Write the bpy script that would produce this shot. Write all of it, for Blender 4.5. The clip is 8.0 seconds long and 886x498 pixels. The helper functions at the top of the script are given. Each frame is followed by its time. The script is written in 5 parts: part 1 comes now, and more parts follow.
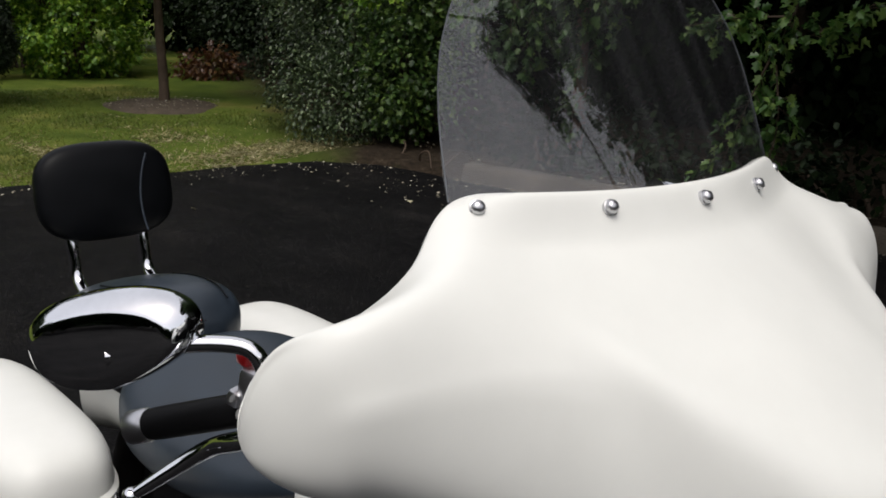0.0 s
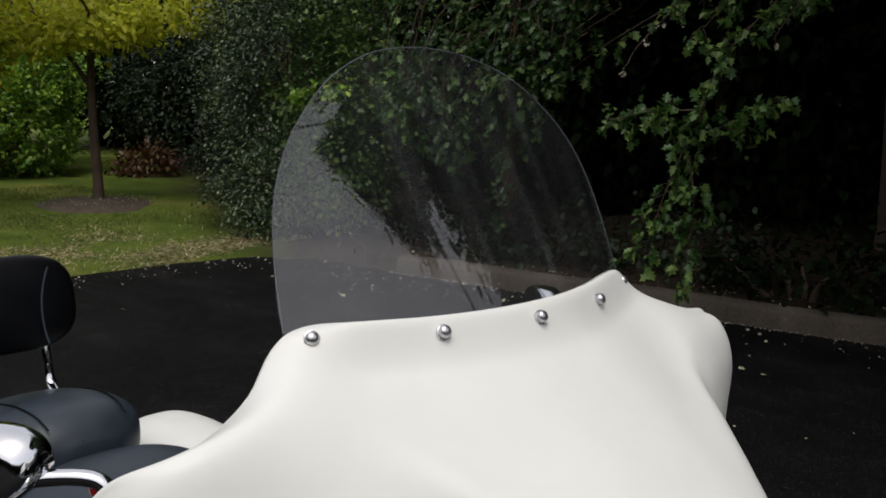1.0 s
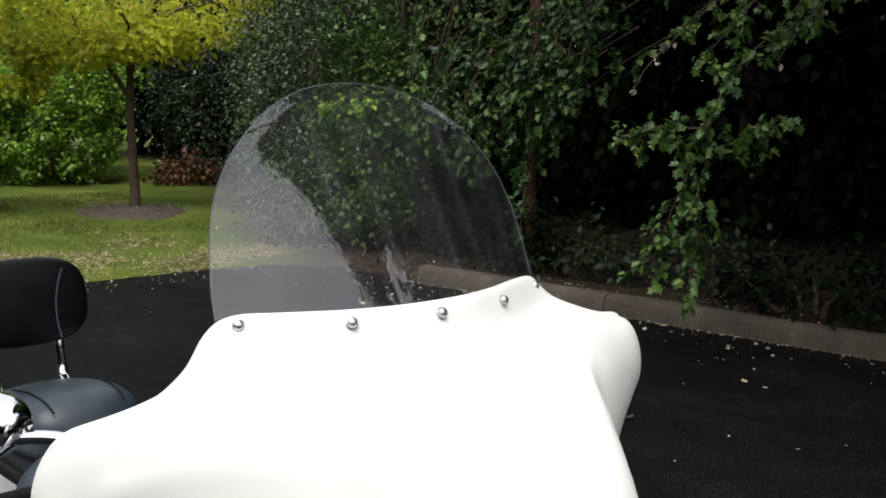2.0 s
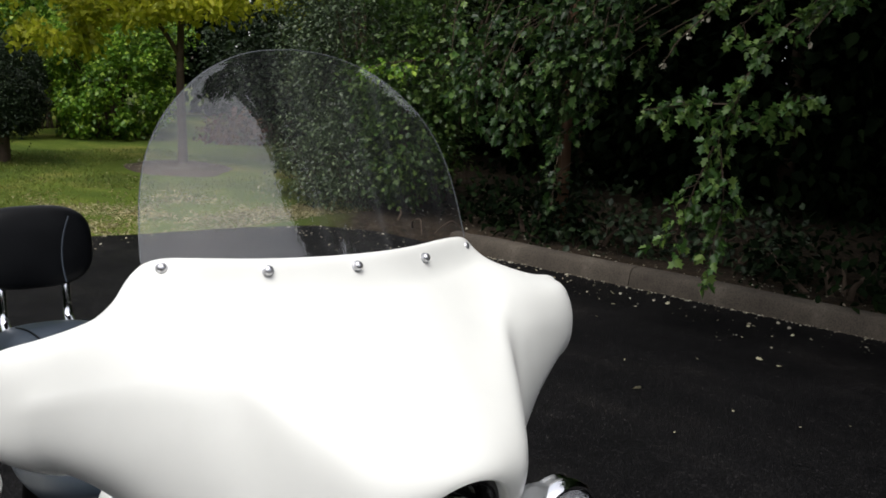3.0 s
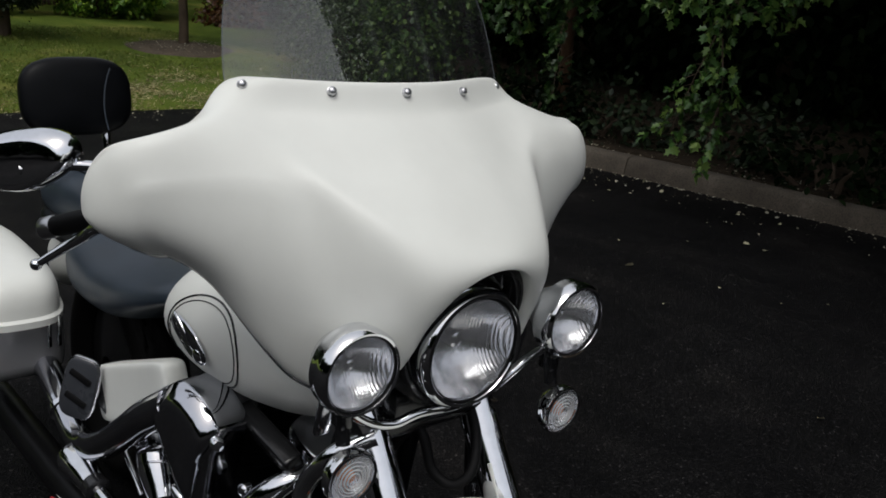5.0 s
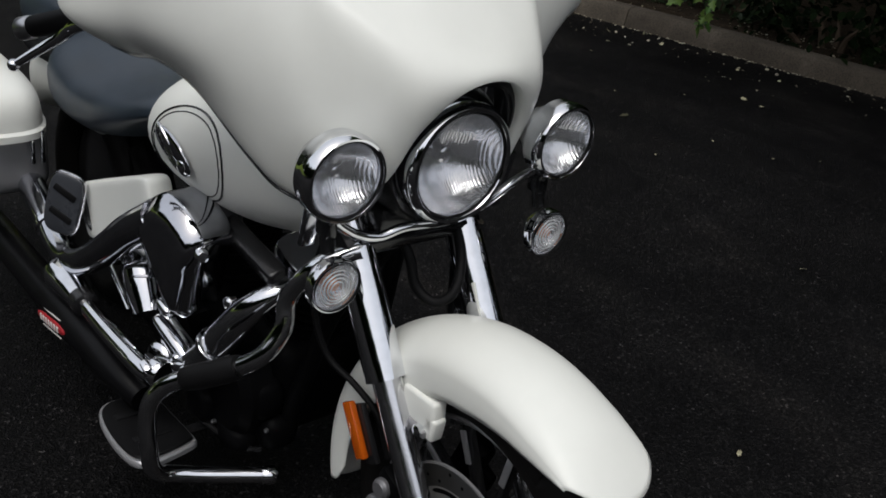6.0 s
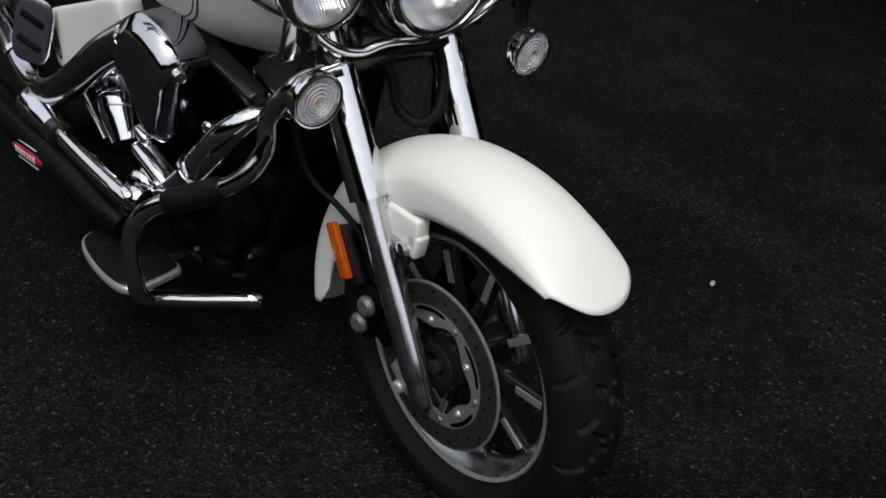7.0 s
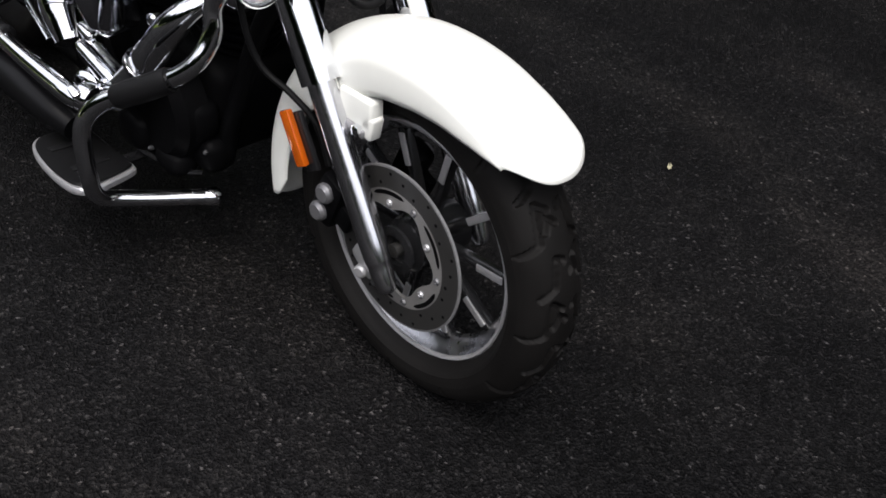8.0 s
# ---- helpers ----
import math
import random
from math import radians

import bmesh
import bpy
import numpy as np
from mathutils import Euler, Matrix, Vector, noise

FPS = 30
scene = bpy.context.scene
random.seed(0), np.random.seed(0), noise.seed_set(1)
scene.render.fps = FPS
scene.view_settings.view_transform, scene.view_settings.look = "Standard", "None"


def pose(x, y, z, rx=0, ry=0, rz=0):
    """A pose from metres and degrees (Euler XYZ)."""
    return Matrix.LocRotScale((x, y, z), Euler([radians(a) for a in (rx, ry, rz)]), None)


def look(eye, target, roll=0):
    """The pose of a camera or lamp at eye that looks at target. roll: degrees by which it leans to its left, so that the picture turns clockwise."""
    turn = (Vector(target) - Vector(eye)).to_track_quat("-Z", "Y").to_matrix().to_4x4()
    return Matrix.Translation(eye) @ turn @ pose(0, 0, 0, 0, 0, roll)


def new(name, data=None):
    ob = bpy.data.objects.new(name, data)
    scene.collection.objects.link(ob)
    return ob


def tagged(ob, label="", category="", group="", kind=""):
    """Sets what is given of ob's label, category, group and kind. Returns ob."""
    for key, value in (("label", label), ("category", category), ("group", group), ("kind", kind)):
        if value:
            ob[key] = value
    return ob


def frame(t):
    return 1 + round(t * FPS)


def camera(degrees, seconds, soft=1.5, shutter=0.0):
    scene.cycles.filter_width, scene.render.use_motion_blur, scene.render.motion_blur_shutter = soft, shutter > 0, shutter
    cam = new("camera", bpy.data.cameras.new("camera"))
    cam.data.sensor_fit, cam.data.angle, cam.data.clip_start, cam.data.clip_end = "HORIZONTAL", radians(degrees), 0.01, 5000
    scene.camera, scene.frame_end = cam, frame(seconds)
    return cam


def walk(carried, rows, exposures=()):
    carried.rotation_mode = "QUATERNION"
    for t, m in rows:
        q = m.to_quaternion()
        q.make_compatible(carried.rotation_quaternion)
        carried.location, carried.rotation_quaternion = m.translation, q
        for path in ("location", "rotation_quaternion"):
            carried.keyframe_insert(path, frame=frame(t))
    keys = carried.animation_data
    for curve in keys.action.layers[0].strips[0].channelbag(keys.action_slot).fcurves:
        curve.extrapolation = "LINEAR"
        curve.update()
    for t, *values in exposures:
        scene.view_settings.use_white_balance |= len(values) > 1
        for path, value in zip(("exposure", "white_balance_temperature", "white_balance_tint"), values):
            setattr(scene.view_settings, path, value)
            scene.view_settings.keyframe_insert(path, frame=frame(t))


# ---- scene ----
cam = camera(50.2, 8.0, soft=1.7)
EXPOSURES = [(0, 0.15, 6670, 11), (0.5, -0.05, 6670, 11), (1, -0.04, 6620, 11), (1.6, 0.4, 6570, 10), (2.5, 0.98, 6570, 10), (3, 0.55, 6520, 10), (3.5, 0.14, 6520, 10), (4.2, 0.06, 6440, 9), (5.3, -0.27, 6470, 8), (6, -0.04, 6470, 8), (7, 0.12, 6470, 9), (7.5, 0.33, 6570, 10), (8, 0.94, 6520, 11)]
PATH = [
    (0, (0.175, -0.886, 1.563), (-1.268, 0.4, 1.05), 1.8),
    (0.3, (0.214, -0.88, 1.587), (-1.198, 0.468, 1.152), 1.06),
    (0.5, (0.231, -0.875, 1.59), (-1.165, 0.494, 1.169), 0.8),
    (0.8, (0.255, -0.841, 1.613), (-1.12, 0.567, 1.259), 0.07),
    (1, (0.28, -0.828, 1.618), (-1.119, 0.562, 1.286), 0.8),
    (1.2, (0.3, -0.801, 1.618), (-1.133, 0.559, 1.305), 0.67),
    (2.3, (0.631, -0.861, 1.654), (-0.833, 0.466, 1.343), 1.3),
    (2.5, (0.676, -0.856, 1.654), (-0.8, 0.454, 1.328), 0.9),
    (2.8, (0.721, -0.808, 1.66), (-0.775, 0.469, 1.295), 1.95),
    (3, (0.74, -0.766, 1.658), (-0.779, 0.477, 1.278), 3.1),
    (3.2, (0.764, -0.74, 1.657), (-0.803, 0.447, 1.285), 3.32),
    (3.5, (0.8, -0.75, 1.647), (-0.796, 0.386, 1.244), 2.6),
    (3.7, (0.817, -0.789, 1.646), (-0.751, 0.39, 1.259), 2.58),
    (4, (0.831, -0.865, 1.651), (-0.722, 0.334, 1.26), 1.1),
    (4.2, (0.849, -0.912, 1.637), (-0.673, 0.317, 1.22), 1.8),
    (5.3, (0.893, -0.976, 1.568), (-0.541, 0.254, 0.913), 5.7),
    (5.5, (0.894, -0.973, 1.552), (-0.511, 0.265, 0.851), 6.1),
    (5.8, (0.893, -0.965, 1.527), (-0.471, 0.255, 0.721), 7.2),
    (6, (0.899, -0.966, 1.513), (-0.444, 0.237, 0.649), 7.6),
    (6.2, (0.903, -0.972, 1.497), (-0.416, 0.218, 0.578), 8.63),
    (6.5, (0.906, -0.978, 1.477), (-0.357, 0.209, 0.479), 9.2),
    (6.7, (0.914, -0.983, 1.466), (-0.315, 0.196, 0.417), 9.31),
    (7, (0.922, -0.991, 1.453), (-0.254, 0.182, 0.34), 8.9),
    (7.2, (0.934, -0.997, 1.442), (-0.205, 0.182, 0.297), 8.55),
    (7.5, (0.957, -1.007, 1.429), (-0.14, 0.159, 0.231), 8.6),
    (7.7, (0.962, -1.008, 1.418), (-0.1, 0.152, 0.182), 9.07),
    (8, (0.965, -1.005, 1.412), (-0.072, 0.165, 0.165), 8.4),
]
walk(cam, [(t, look(eye, target, roll)) for t, eye, target, roll in PATH], EXPOSURES)

# ---- world and light ----
SUN = Vector((0.27, -0.36, 0.89)).normalized()
world = bpy.data.worlds.new("sky")
scene.world = world
world.use_nodes = True
wn = world.node_tree
sky = wn.nodes.new("ShaderNodeTexSky")
sky.sky_type, sky.sun_disc = "NISHITA", False
sky.sun_elevation = math.asin(SUN.z)
sky.sun_rotation = math.atan2(SUN.x, SUN.y)
sky.air_density, sky.dust_density, sky.ozone_density = 1.0, 5.0, 0.9
veil = wn.nodes.new("ShaderNodeMix")
veil.data_type = "RGBA"
veil.inputs[0].default_value = 0.5
veil.inputs[7].default_value = (8.8, 8.7, 8.7, 1)
wn.links.new(sky.outputs["Color"], veil.inputs[6])
wn.links.new(veil.outputs[2], wn.nodes["Background"].inputs["Color"])
wn.nodes["Background"].inputs["Strength"].default_value = 0.13

sun_data = bpy.data.lights.new("sun", "SUN")
sun_data.energy, sun_data.angle, sun_data.color = 1.12, radians(32), (0.96, 0.985, 1.0)
sun = new("sun", sun_data)
sun.matrix_world = look(SUN * 30, (0, 0, 0))


# ---- materials ----
def mat(name):
    m = bpy.data.materials.new(name)
    m.use_nodes = True
    return m, m.node_tree.nodes, m.node_tree.links, m.node_tree.nodes["Principled BSDF"]


def ramp(n, links, source, stops):
    r = n.new("ShaderNodeValToRGB")
    while len(r.color_ramp.elements) < len(stops):
        r.color_ramp.elements.new(0.5)
    for e, (p, c) in zip(r.color_ramp.elements, stops):
        e.position, e.color = p, (*c, 1)
    links.new(source, r.inputs["Fac"])
    return r.outputs["Color"]


def noise_tex(n, links, scale, detail=4, rough=0.55, coord="Object"):
    tc, t = n.new("ShaderNodeTexCoord"), n.new("ShaderNodeTexNoise")
    t.inputs["Scale"].default_value, t.inputs["Detail"].default_value, t.inputs["Roughness"].default_value = scale, detail, rough
    links.new(tc.outputs[coord], t.inputs["Vector"])
    return t.outputs["Fac"]


def bump(n, links, b, height, strength, distance):
    bp = n.new("ShaderNodeBump")
    bp.inputs["Strength"].default_value, bp.inputs["Distance"].default_value = strength, distance
    links.new(height, bp.inputs["Height"])
    links.new(bp.outputs["Normal"], b.inputs["Normal"])


def mix_col(n, links, fac, a, b, mode="MIX"):
    m = n.new("ShaderNodeMix")
    m.data_type, m.blend_type = "RGBA", mode
    for key, v in (("Factor", fac), ("A", a), ("B", b)):
        sock = [s for s in m.inputs if s.name == key and (s.type == "RGBA" or key == "Factor" and s.type == "VALUE")][0]
        if isinstance(v, (int, float)):
            sock.default_value = v
        elif isinstance(v, tuple):
            sock.default_value = (*v, 1)
        else:
            links.new(v, sock)
    return [s for s in m.outputs if s.type == "RGBA"][0]


def paint(name, col, rough=0.28, coat=0.6, var=0.03, metal=0.0):
    m, n, l, b = mat(name)
    f = noise_tex(n, l, 7, 6)
    dark, light = tuple(c * (1 - var) for c in col), tuple(min(1, c * (1 + var)) for c in col)
    l.new(ramp(n, l, f, [(0.3, dark), (0.7, light)]), b.inputs["Base Color"])
    fine = noise_tex(n, l, 25, 3)
    l.new(ramp(n, l, fine, [(0.3, (rough * 0.95,) * 3), (0.75, (rough * 1.07,) * 3)]), b.inputs["Roughness"])
    b.inputs["Coat Weight"].default_value, b.inputs["Coat Roughness"].default_value = coat, 0.12
    b.inputs["Specular IOR Level"].default_value = 0.3
    b.inputs["Metallic"].default_value = metal
    return m


def metal(name, col, rough, streak=0.02, full=1.0):
    m, n, l, b = mat(name)
    b.inputs["Metallic"].default_value = full
    f = noise_tex(n, l, 35, 5)
    l.new(ramp(n, l, f, [(0.3, tuple(c * 0.9 for c in col)), (0.7, col)]), b.inputs["Base Color"])
    l.new(ramp(n, l, f, [(0.35, (rough,) * 3), (0.8, (rough + streak,) * 3)]), b.inputs["Roughness"])
    return m


def rubbery(name, col, rough, scale, strength, distance, spec=0.5):
    m, n, l, b = mat(name)
    f = noise_tex(n, l, 9, 6)
    l.new(ramp(n, l, f, [(0.3, tuple(c * 0.75 for c in col)), (0.7, tuple(c * 1.25 for c in col))]), b.inputs["Base Color"])
    l.new(ramp(n, l, f, [(0.3, (rough * 0.85,) * 3), (0.7, (min(1, rough * 1.15),) * 3)]), b.inputs["Roughness"])
    b.inputs["Specular IOR Level"].default_value = spec
    bump(n, l, b, noise_tex(n, l, scale, 3), strength, distance)
    return m


def leaf_mat(name, dark, mid, light, rough=0.42, trans=0.25, spec=0.5):
    m, n, l, b = mat(name)
    g = n.new("ShaderNodeNewGeometry")
    c = ramp(n, l, g.outputs["Random Per Island"], [(0.0, dark), (0.55, mid), (1.0, light)])
    f = noise_tex(n, l, 1.3, 3)
    c = mix_col(n, l, 1.0, c, ramp(n, l, f, [(0.3, (0.65, 0.68, 0.65)), (0.7, (1.15, 1.12, 1.0))]), "MULTIPLY")
    l.new(c, b.inputs["Base Color"])
    b.inputs["Roughness"].default_value, b.inputs["Specular IOR Level"].default_value = rough, spec
    tr, mx = n.new("ShaderNodeBsdfTranslucent"), n.new("ShaderNodeMixShader")
    l.new(c, tr.inputs["Color"])
    mx.inputs[0].default_value = trans
    l.new(b.outputs[0], mx.inputs[1])
    l.new(tr.outputs[0], mx.inputs[2])
    l.new(mx.outputs[0], n["Material Output"].inputs["Surface"])
    return m


WHITE = paint("pearl_white_paint", (0.785, 0.795, 0.755), 0.45, 0.14)
# mid grey of the saddlebag bodies
SILVER = paint("grey_bag_body", (0.30, 0.30, 0.31), 0.32, 0.4, 0.06, 0.3)
BLACK = paint("black_enamel", (0.012, 0.012, 0.013), 0.25, 0.4)
CHROME = metal("chrome", (0.84, 0.85, 0.88), 0.04, 0.05)
# a dimmer chrome for covers, pipes and fittings
DARK_CHROME = metal("dim_chrome", (0.60, 0.61, 0.65), 0.07, 0.06)
STEEL = metal("brushed_steel", (0.36, 0.36, 0.37), 0.34, 0.12, 0.5)
DARK_STEEL = metal("dark_disc_steel", (0.050, 0.049, 0.048), 0.34, 0.12, 0.5)
CAP = metal("dull_silver_cap", (0.19, 0.19, 0.20), 0.40, 0.1, 0.6)
POLISHED = metal("polished_aluminium", (0.74, 0.74, 0.77), 0.17, 0.06)
BOLT = metal("dulled_chrome", (0.62, 0.62, 0.64), 0.32, 0.06)
ALLOY = metal("grey_cast_alloy", (0.42, 0.42, 0.44), 0.24, 0.1, 1.0)
BRIGHT = metal("machined_alloy", (0.55, 0.55, 0.57), 0.30, 0.1, 0.6)
TYRE = rubbery("tyre_rubber", (0.0062, 0.0057, 0.0055), 0.65, 60, 0.3, 0.002, 0.13)
CARRIER = metal("brushed_disc_carrier", (0.24, 0.235, 0.23), 0.34, 0.1, 0.4)
RUBBER = rubbery("black_rubber", (0.007, 0.007, 0.0075), 0.48, 140, 0.25, 0.001, 0.12)
LEATHER = rubbery("black_leather", (0.0040, 0.0045, 0.0055), 0.40, 260, 0.3, 0.0006, 0.10)
SEAT_LEATHER = rubbery("blue_black_seat_leather", (0.021, 0.030, 0.042), 0.42, 220, 0.30, 0.0006, 0.45)
MATT_BLACK = rubbery("matt_black_pipe", (0.004, 0.004, 0.0045), 0.35, 60, 0.1, 0.001, 0.12)
# deep shade round the engine is put into this near-black base
DARK = rubbery("shaded_engine_black", (0.0030, 0.0030, 0.0034), 0.45, 40, 0.3, 0.002, 0.05)
BARK = rubbery("grey_brown_bark", (0.085, 0.062, 0.045), 0.9, 22, 0.8, 0.02, 0.2)
BARK_RED = rubbery("red_brown_bark", (0.095, 0.053, 0.031), 0.9, 20, 0.8, 0.02, 0.2)


def glassy(name, col, rough, ior=1.45, trans=1.0):
    m, n, l, b = mat(name)
    b.inputs["Base Color"].default_value = (*col, 1)
    b.inputs["Roughness"].default_value, b.inputs["IOR"].default_value = rough, ior
    b.inputs["Transmission Weight"].default_value = trans
    return m, n, l, b


def thin_glass(name, ior, haze, haze_col):
    """Thin clear sheet: seen straight through, mirror-like at the surface, with a trace of scattering haze."""
    m, n, l, b = mat(name)
    n.remove(b)
    clear, gloss, face, mx = n.new("ShaderNodeBsdfTransparent"), n.new("ShaderNodeBsdfGlossy"), n.new("ShaderNodeLayerWeight"), n.new("ShaderNodeMixShader")
    gloss.inputs["Roughness"].default_value = 0.0
    r0, power, scaled = ((ior - 1) / (ior + 1)) ** 2, n.new("ShaderNodeMath"), n.new("ShaderNodeMath")
    power.operation, scaled.operation = "POWER", "MULTIPLY_ADD"
    face.inputs["Blend"].default_value, power.inputs[1].default_value = 0.5, 5
    scaled.inputs[1].default_value, scaled.inputs[2].default_value = 1 - r0, r0
    l.new(face.outputs["Facing"], power.inputs[0])
    l.new(power.outputs[0], scaled.inputs[0])
    l.new(scaled.outputs[0], mx.inputs[0])
    l.new(clear.outputs[0], mx.inputs[1])
    l.new(gloss.outputs[0], mx.inputs[2])
    film, out = n.new("ShaderNodeBsdfDiffuse"), n.new("ShaderNodeMixShader")
    film.inputs["Color"].default_value = (*haze_col, 1)
    out.inputs[0].default_value = haze
    l.new(mx.outputs[0], out.inputs[1])
    l.new(film.outputs[0], out.inputs[2])
    l.new(out.outputs[0], n["Material Output"].inputs["Surface"])
    return m, n, l, out


LENS = thin_glass("clear_lamp_glass", 1.45, 0.03, (0.85, 0.87, 0.9))[0]
SIGNAL_LENS = thin_glass("ribbed_signal_lens", 1.49, 0.07, (0.85, 0.86, 0.88))[0]
SIGNAL_RIB = thin_glass("signal_lens_rib", 1.49, 0.45, (0.85, 0.86, 0.88))[0]
BOARD_GREY = paint("grey_footboard", (0.040, 0.043, 0.050), 0.28, 0.3)
FLUTED, n_, l_, b_ = mat("fluted_mirror")
b_.inputs["Metallic"].default_value, b_.inputs["Roughness"].default_value = 1.0, 0.15
b_.inputs["Base Color"].default_value = (0.86, 0.87, 0.9, 1)
flute = n_.new("ShaderNodeTexWave")
flute.wave_type, flute.bands_direction = "BANDS", "Y"
flute.inputs["Scale"].default_value, flute.inputs["Distortion"].default_value = 70, 1.0
l_.new(n_.new("ShaderNodeTexCoord").outputs["Object"], flute.inputs["Vector"])
dent, both_h = noise_tex(n_, l_, 30, 2), n_.new("ShaderNodeMath")
both_h.operation = "MULTIPLY_ADD"
l_.new(dent, both_h.inputs[0])
both_h.inputs[1].default_value = 5.0
l_.new(flute.outputs["Fac"], both_h.inputs[2])
bump(n_, l_, b_, both_h.outputs[0], 0.17, 0.003)
AMBER = glassy("amber_plastic", (0.66, 0.13, 0.008), 0.10, 1.45, 0.35)[0]
ORANGE = paint("orange_bulb", (0.75, 0.20, 0.05), 0.2, 0.3)
RED = paint("red_plastic", (0.50, 0.018, 0.022), 0.35, 0.2)
# red darkened for the shade on the muffler's badge
BADGE = paint("shaded_red_badge", (0.36, 0.022, 0.03), 0.5, 0.1)
PALE = paint("pale_lettering", (0.62, 0.60, 0.57), 0.5, 0.1)

# clear acrylic with a light film of dust and dried wiping streaks
# index set above acrylic's own, to brighten the reflected sky
SCREEN, n_, l_, mx = thin_glass("clear_acrylic", 1.66, 0.01, (0.7, 0.72, 0.76))
mp, tc, st = n_.new("ShaderNodeMapping"), n_.new("ShaderNodeTexCoord"), n_.new("ShaderNodeTexNoise")
mp.inputs["Rotation"].default_value, mp.inputs["Scale"].default_value = (radians(-14), 0, 0), (1, 22, 1.3)
st.inputs["Scale"].default_value, st.inputs["Detail"].default_value = 1.6, 5
l_.new(tc.outputs["Object"], mp.inputs["Vector"])
l_.new(mp.outputs["Vector"], st.inputs["Vector"])
# besides the streaks, an even base haze adds to the sky's milky reflection
l_.new(ramp(n_, l_, st.outputs["Fac"], [(0.45, (0.005,) * 3), (0.64, (0.012,) * 3), (0.82, (0.06,) * 3)]), mx.inputs[0])

# matt grey that paints the light caught by the screen's edge
EDGE_GLINT = paint("grey_edge_glint", (0.10, 0.11, 0.12), 0.6, 0.0)

# asphalt: dark binder, pale grains, broad worn patches and faint drag marks
ASPHALT, n_, l_, b_ = mat("asphalt")
broad = ramp(n_, l_, noise_tex(n_, l_, 0.9, 6, 0.6), [(0.3, (0.0044, 0.0044, 0.0047)), (0.75, (0.0108, 0.0105, 0.0110))])
grain = n_.new("ShaderNodeTexVoronoi")
grain.inputs["Scale"].default_value = 170
warp, mixv = n_.new("ShaderNodeTexNoise"), n_.new("ShaderNodeVectorMath")
tc = n_.new("ShaderNodeTexCoord")
warp.inputs["Scale"].default_value = 90
l_.new(tc.outputs["Object"], warp.inputs["Vector"])
mixv.operation = "MULTIPLY_ADD"
mixv.inputs[1].default_value = (0.012, 0.012, 0.012)
l_.new(warp.outputs["Color"], mixv.inputs[0])
l_.new(tc.outputs["Object"], mixv.inputs[2])
l_.new(mixv.outputs[0], grain.inputs["Vector"])
cell = n_.new("ShaderNodeSeparateColor")
l_.new(grain.outputs["Color"], cell.inputs[0])
pebble = ramp(n_, l_, cell.outputs[0], [(0.0, (0.40, 0.40, 0.41)), (0.65, (0.95, 0.95, 0.96)), (0.92, (1.9, 1.88, 1.84)), (0.985, (3.6, 3.5, 3.4)), (1.0, (9.0, 8.8, 8.4))])
patch = ramp(n_, l_, noise_tex(n_, l_, 4.5, 6, 0.7), [(0.35, (0.75, 0.75, 0.77)), (0.62, (1.1, 1.1, 1.08)), (0.78, (1.6, 1.55, 1.5))])
col = mix_col(n_, l_, 1.0, mix_col(n_, l_, 1.0, broad, pebble, "MULTIPLY"), patch, "MULTIPLY")
turned, drag = n_.new("ShaderNodeMapping"), n_.new("ShaderNodeTexNoise")
turned.inputs["Rotation"].default_value, turned.inputs["Scale"].default_value = (0, 0, radians(62)), (0.9, 2.4, 1.0)
drag.inputs["Scale"].default_value, drag.inputs["Detail"].default_value = 1.0, 2
l_.new(tc.outputs["Object"], turned.inputs["Vector"])
l_.new(turned.outputs["Vector"], drag.inputs["Vector"])
col = mix_col(n_, l_, 1.0, col, ramp(n_, l_, drag.outputs["Fac"], [(0.40, (0.85, 0.85, 0.86)), (0.56, (1.05, 1.04, 1.03)), (0.74, (1.8, 1.7, 1.58))]), "MULTIPLY")
l_.new(col, b_.inputs["Base Color"])
l_.new(ramp(n_, l_, noise_tex(n_, l_, 2.0, 5), [(0.3, (0.52,) * 3), (0.7, (0.68,) * 3)]), b_.inputs["Roughness"])
b_.inputs["Specular IOR Level"].default_value = 0.06
bump(n_, l_, b_, grain.outputs["Distance"], 1.0, 0.006)

# turf and woodland soil, told apart by a broad noise and by where the lawn lies
GROUND, n_, l_, b_ = mat("lawn_and_soil")
green = ramp(n_, l_, noise_tex(n_, l_, 0.8, 7, 0.65), [(0.30, (0.040, 0.070, 0.010)), (0.52, (0.098, 0.138, 0.019)), (0.72, (0.22, 0.21, 0.055))])
soil = ramp(n_, l_, noise_tex(n_, l_, 14, 6, 0.7), [(0.3, (0.012, 0.009, 0.006)), (0.55, (0.040, 0.029, 0.019)), (0.75, (0.10, 0.078, 0.05))])
tc, sep = n_.new("ShaderNodeTexCoord"), n_.new("ShaderNodeSeparateXYZ")
l_.new(tc.outputs["Object"], sep.inputs[0])
add = n_.new("ShaderNodeMath")
add.operation = "MULTIPLY_ADD"
l_.new(noise_tex(n_, l_, 1.6, 5), add.inputs[0])
add.inputs[1].default_value = 1.2
lean = n_.new("ShaderNodeMath")
lean.operation = "MULTIPLY_ADD"
l_.new(sep.outputs["X"], lean.inputs[0])
lean.inputs[1].default_value = 0.42
l_.new(sep.outputs["Y"], lean.inputs[2])
l_.new(lean.outputs[0], add.inputs[2])
shift = n_.new("ShaderNodeMapRange")
shift.inputs["From Min"].default_value, shift.inputs["From Max"].default_value = 1.3, 2.3
l_.new(add.outputs[0], shift.inputs["Value"])
l_.new(mix_col(n_, l_, shift.outputs[0], green, soil), b_.inputs["Base Color"])
b_.inputs["Roughness"].default_value = 0.95
b_.inputs["Specular IOR Level"].default_value = 0.15
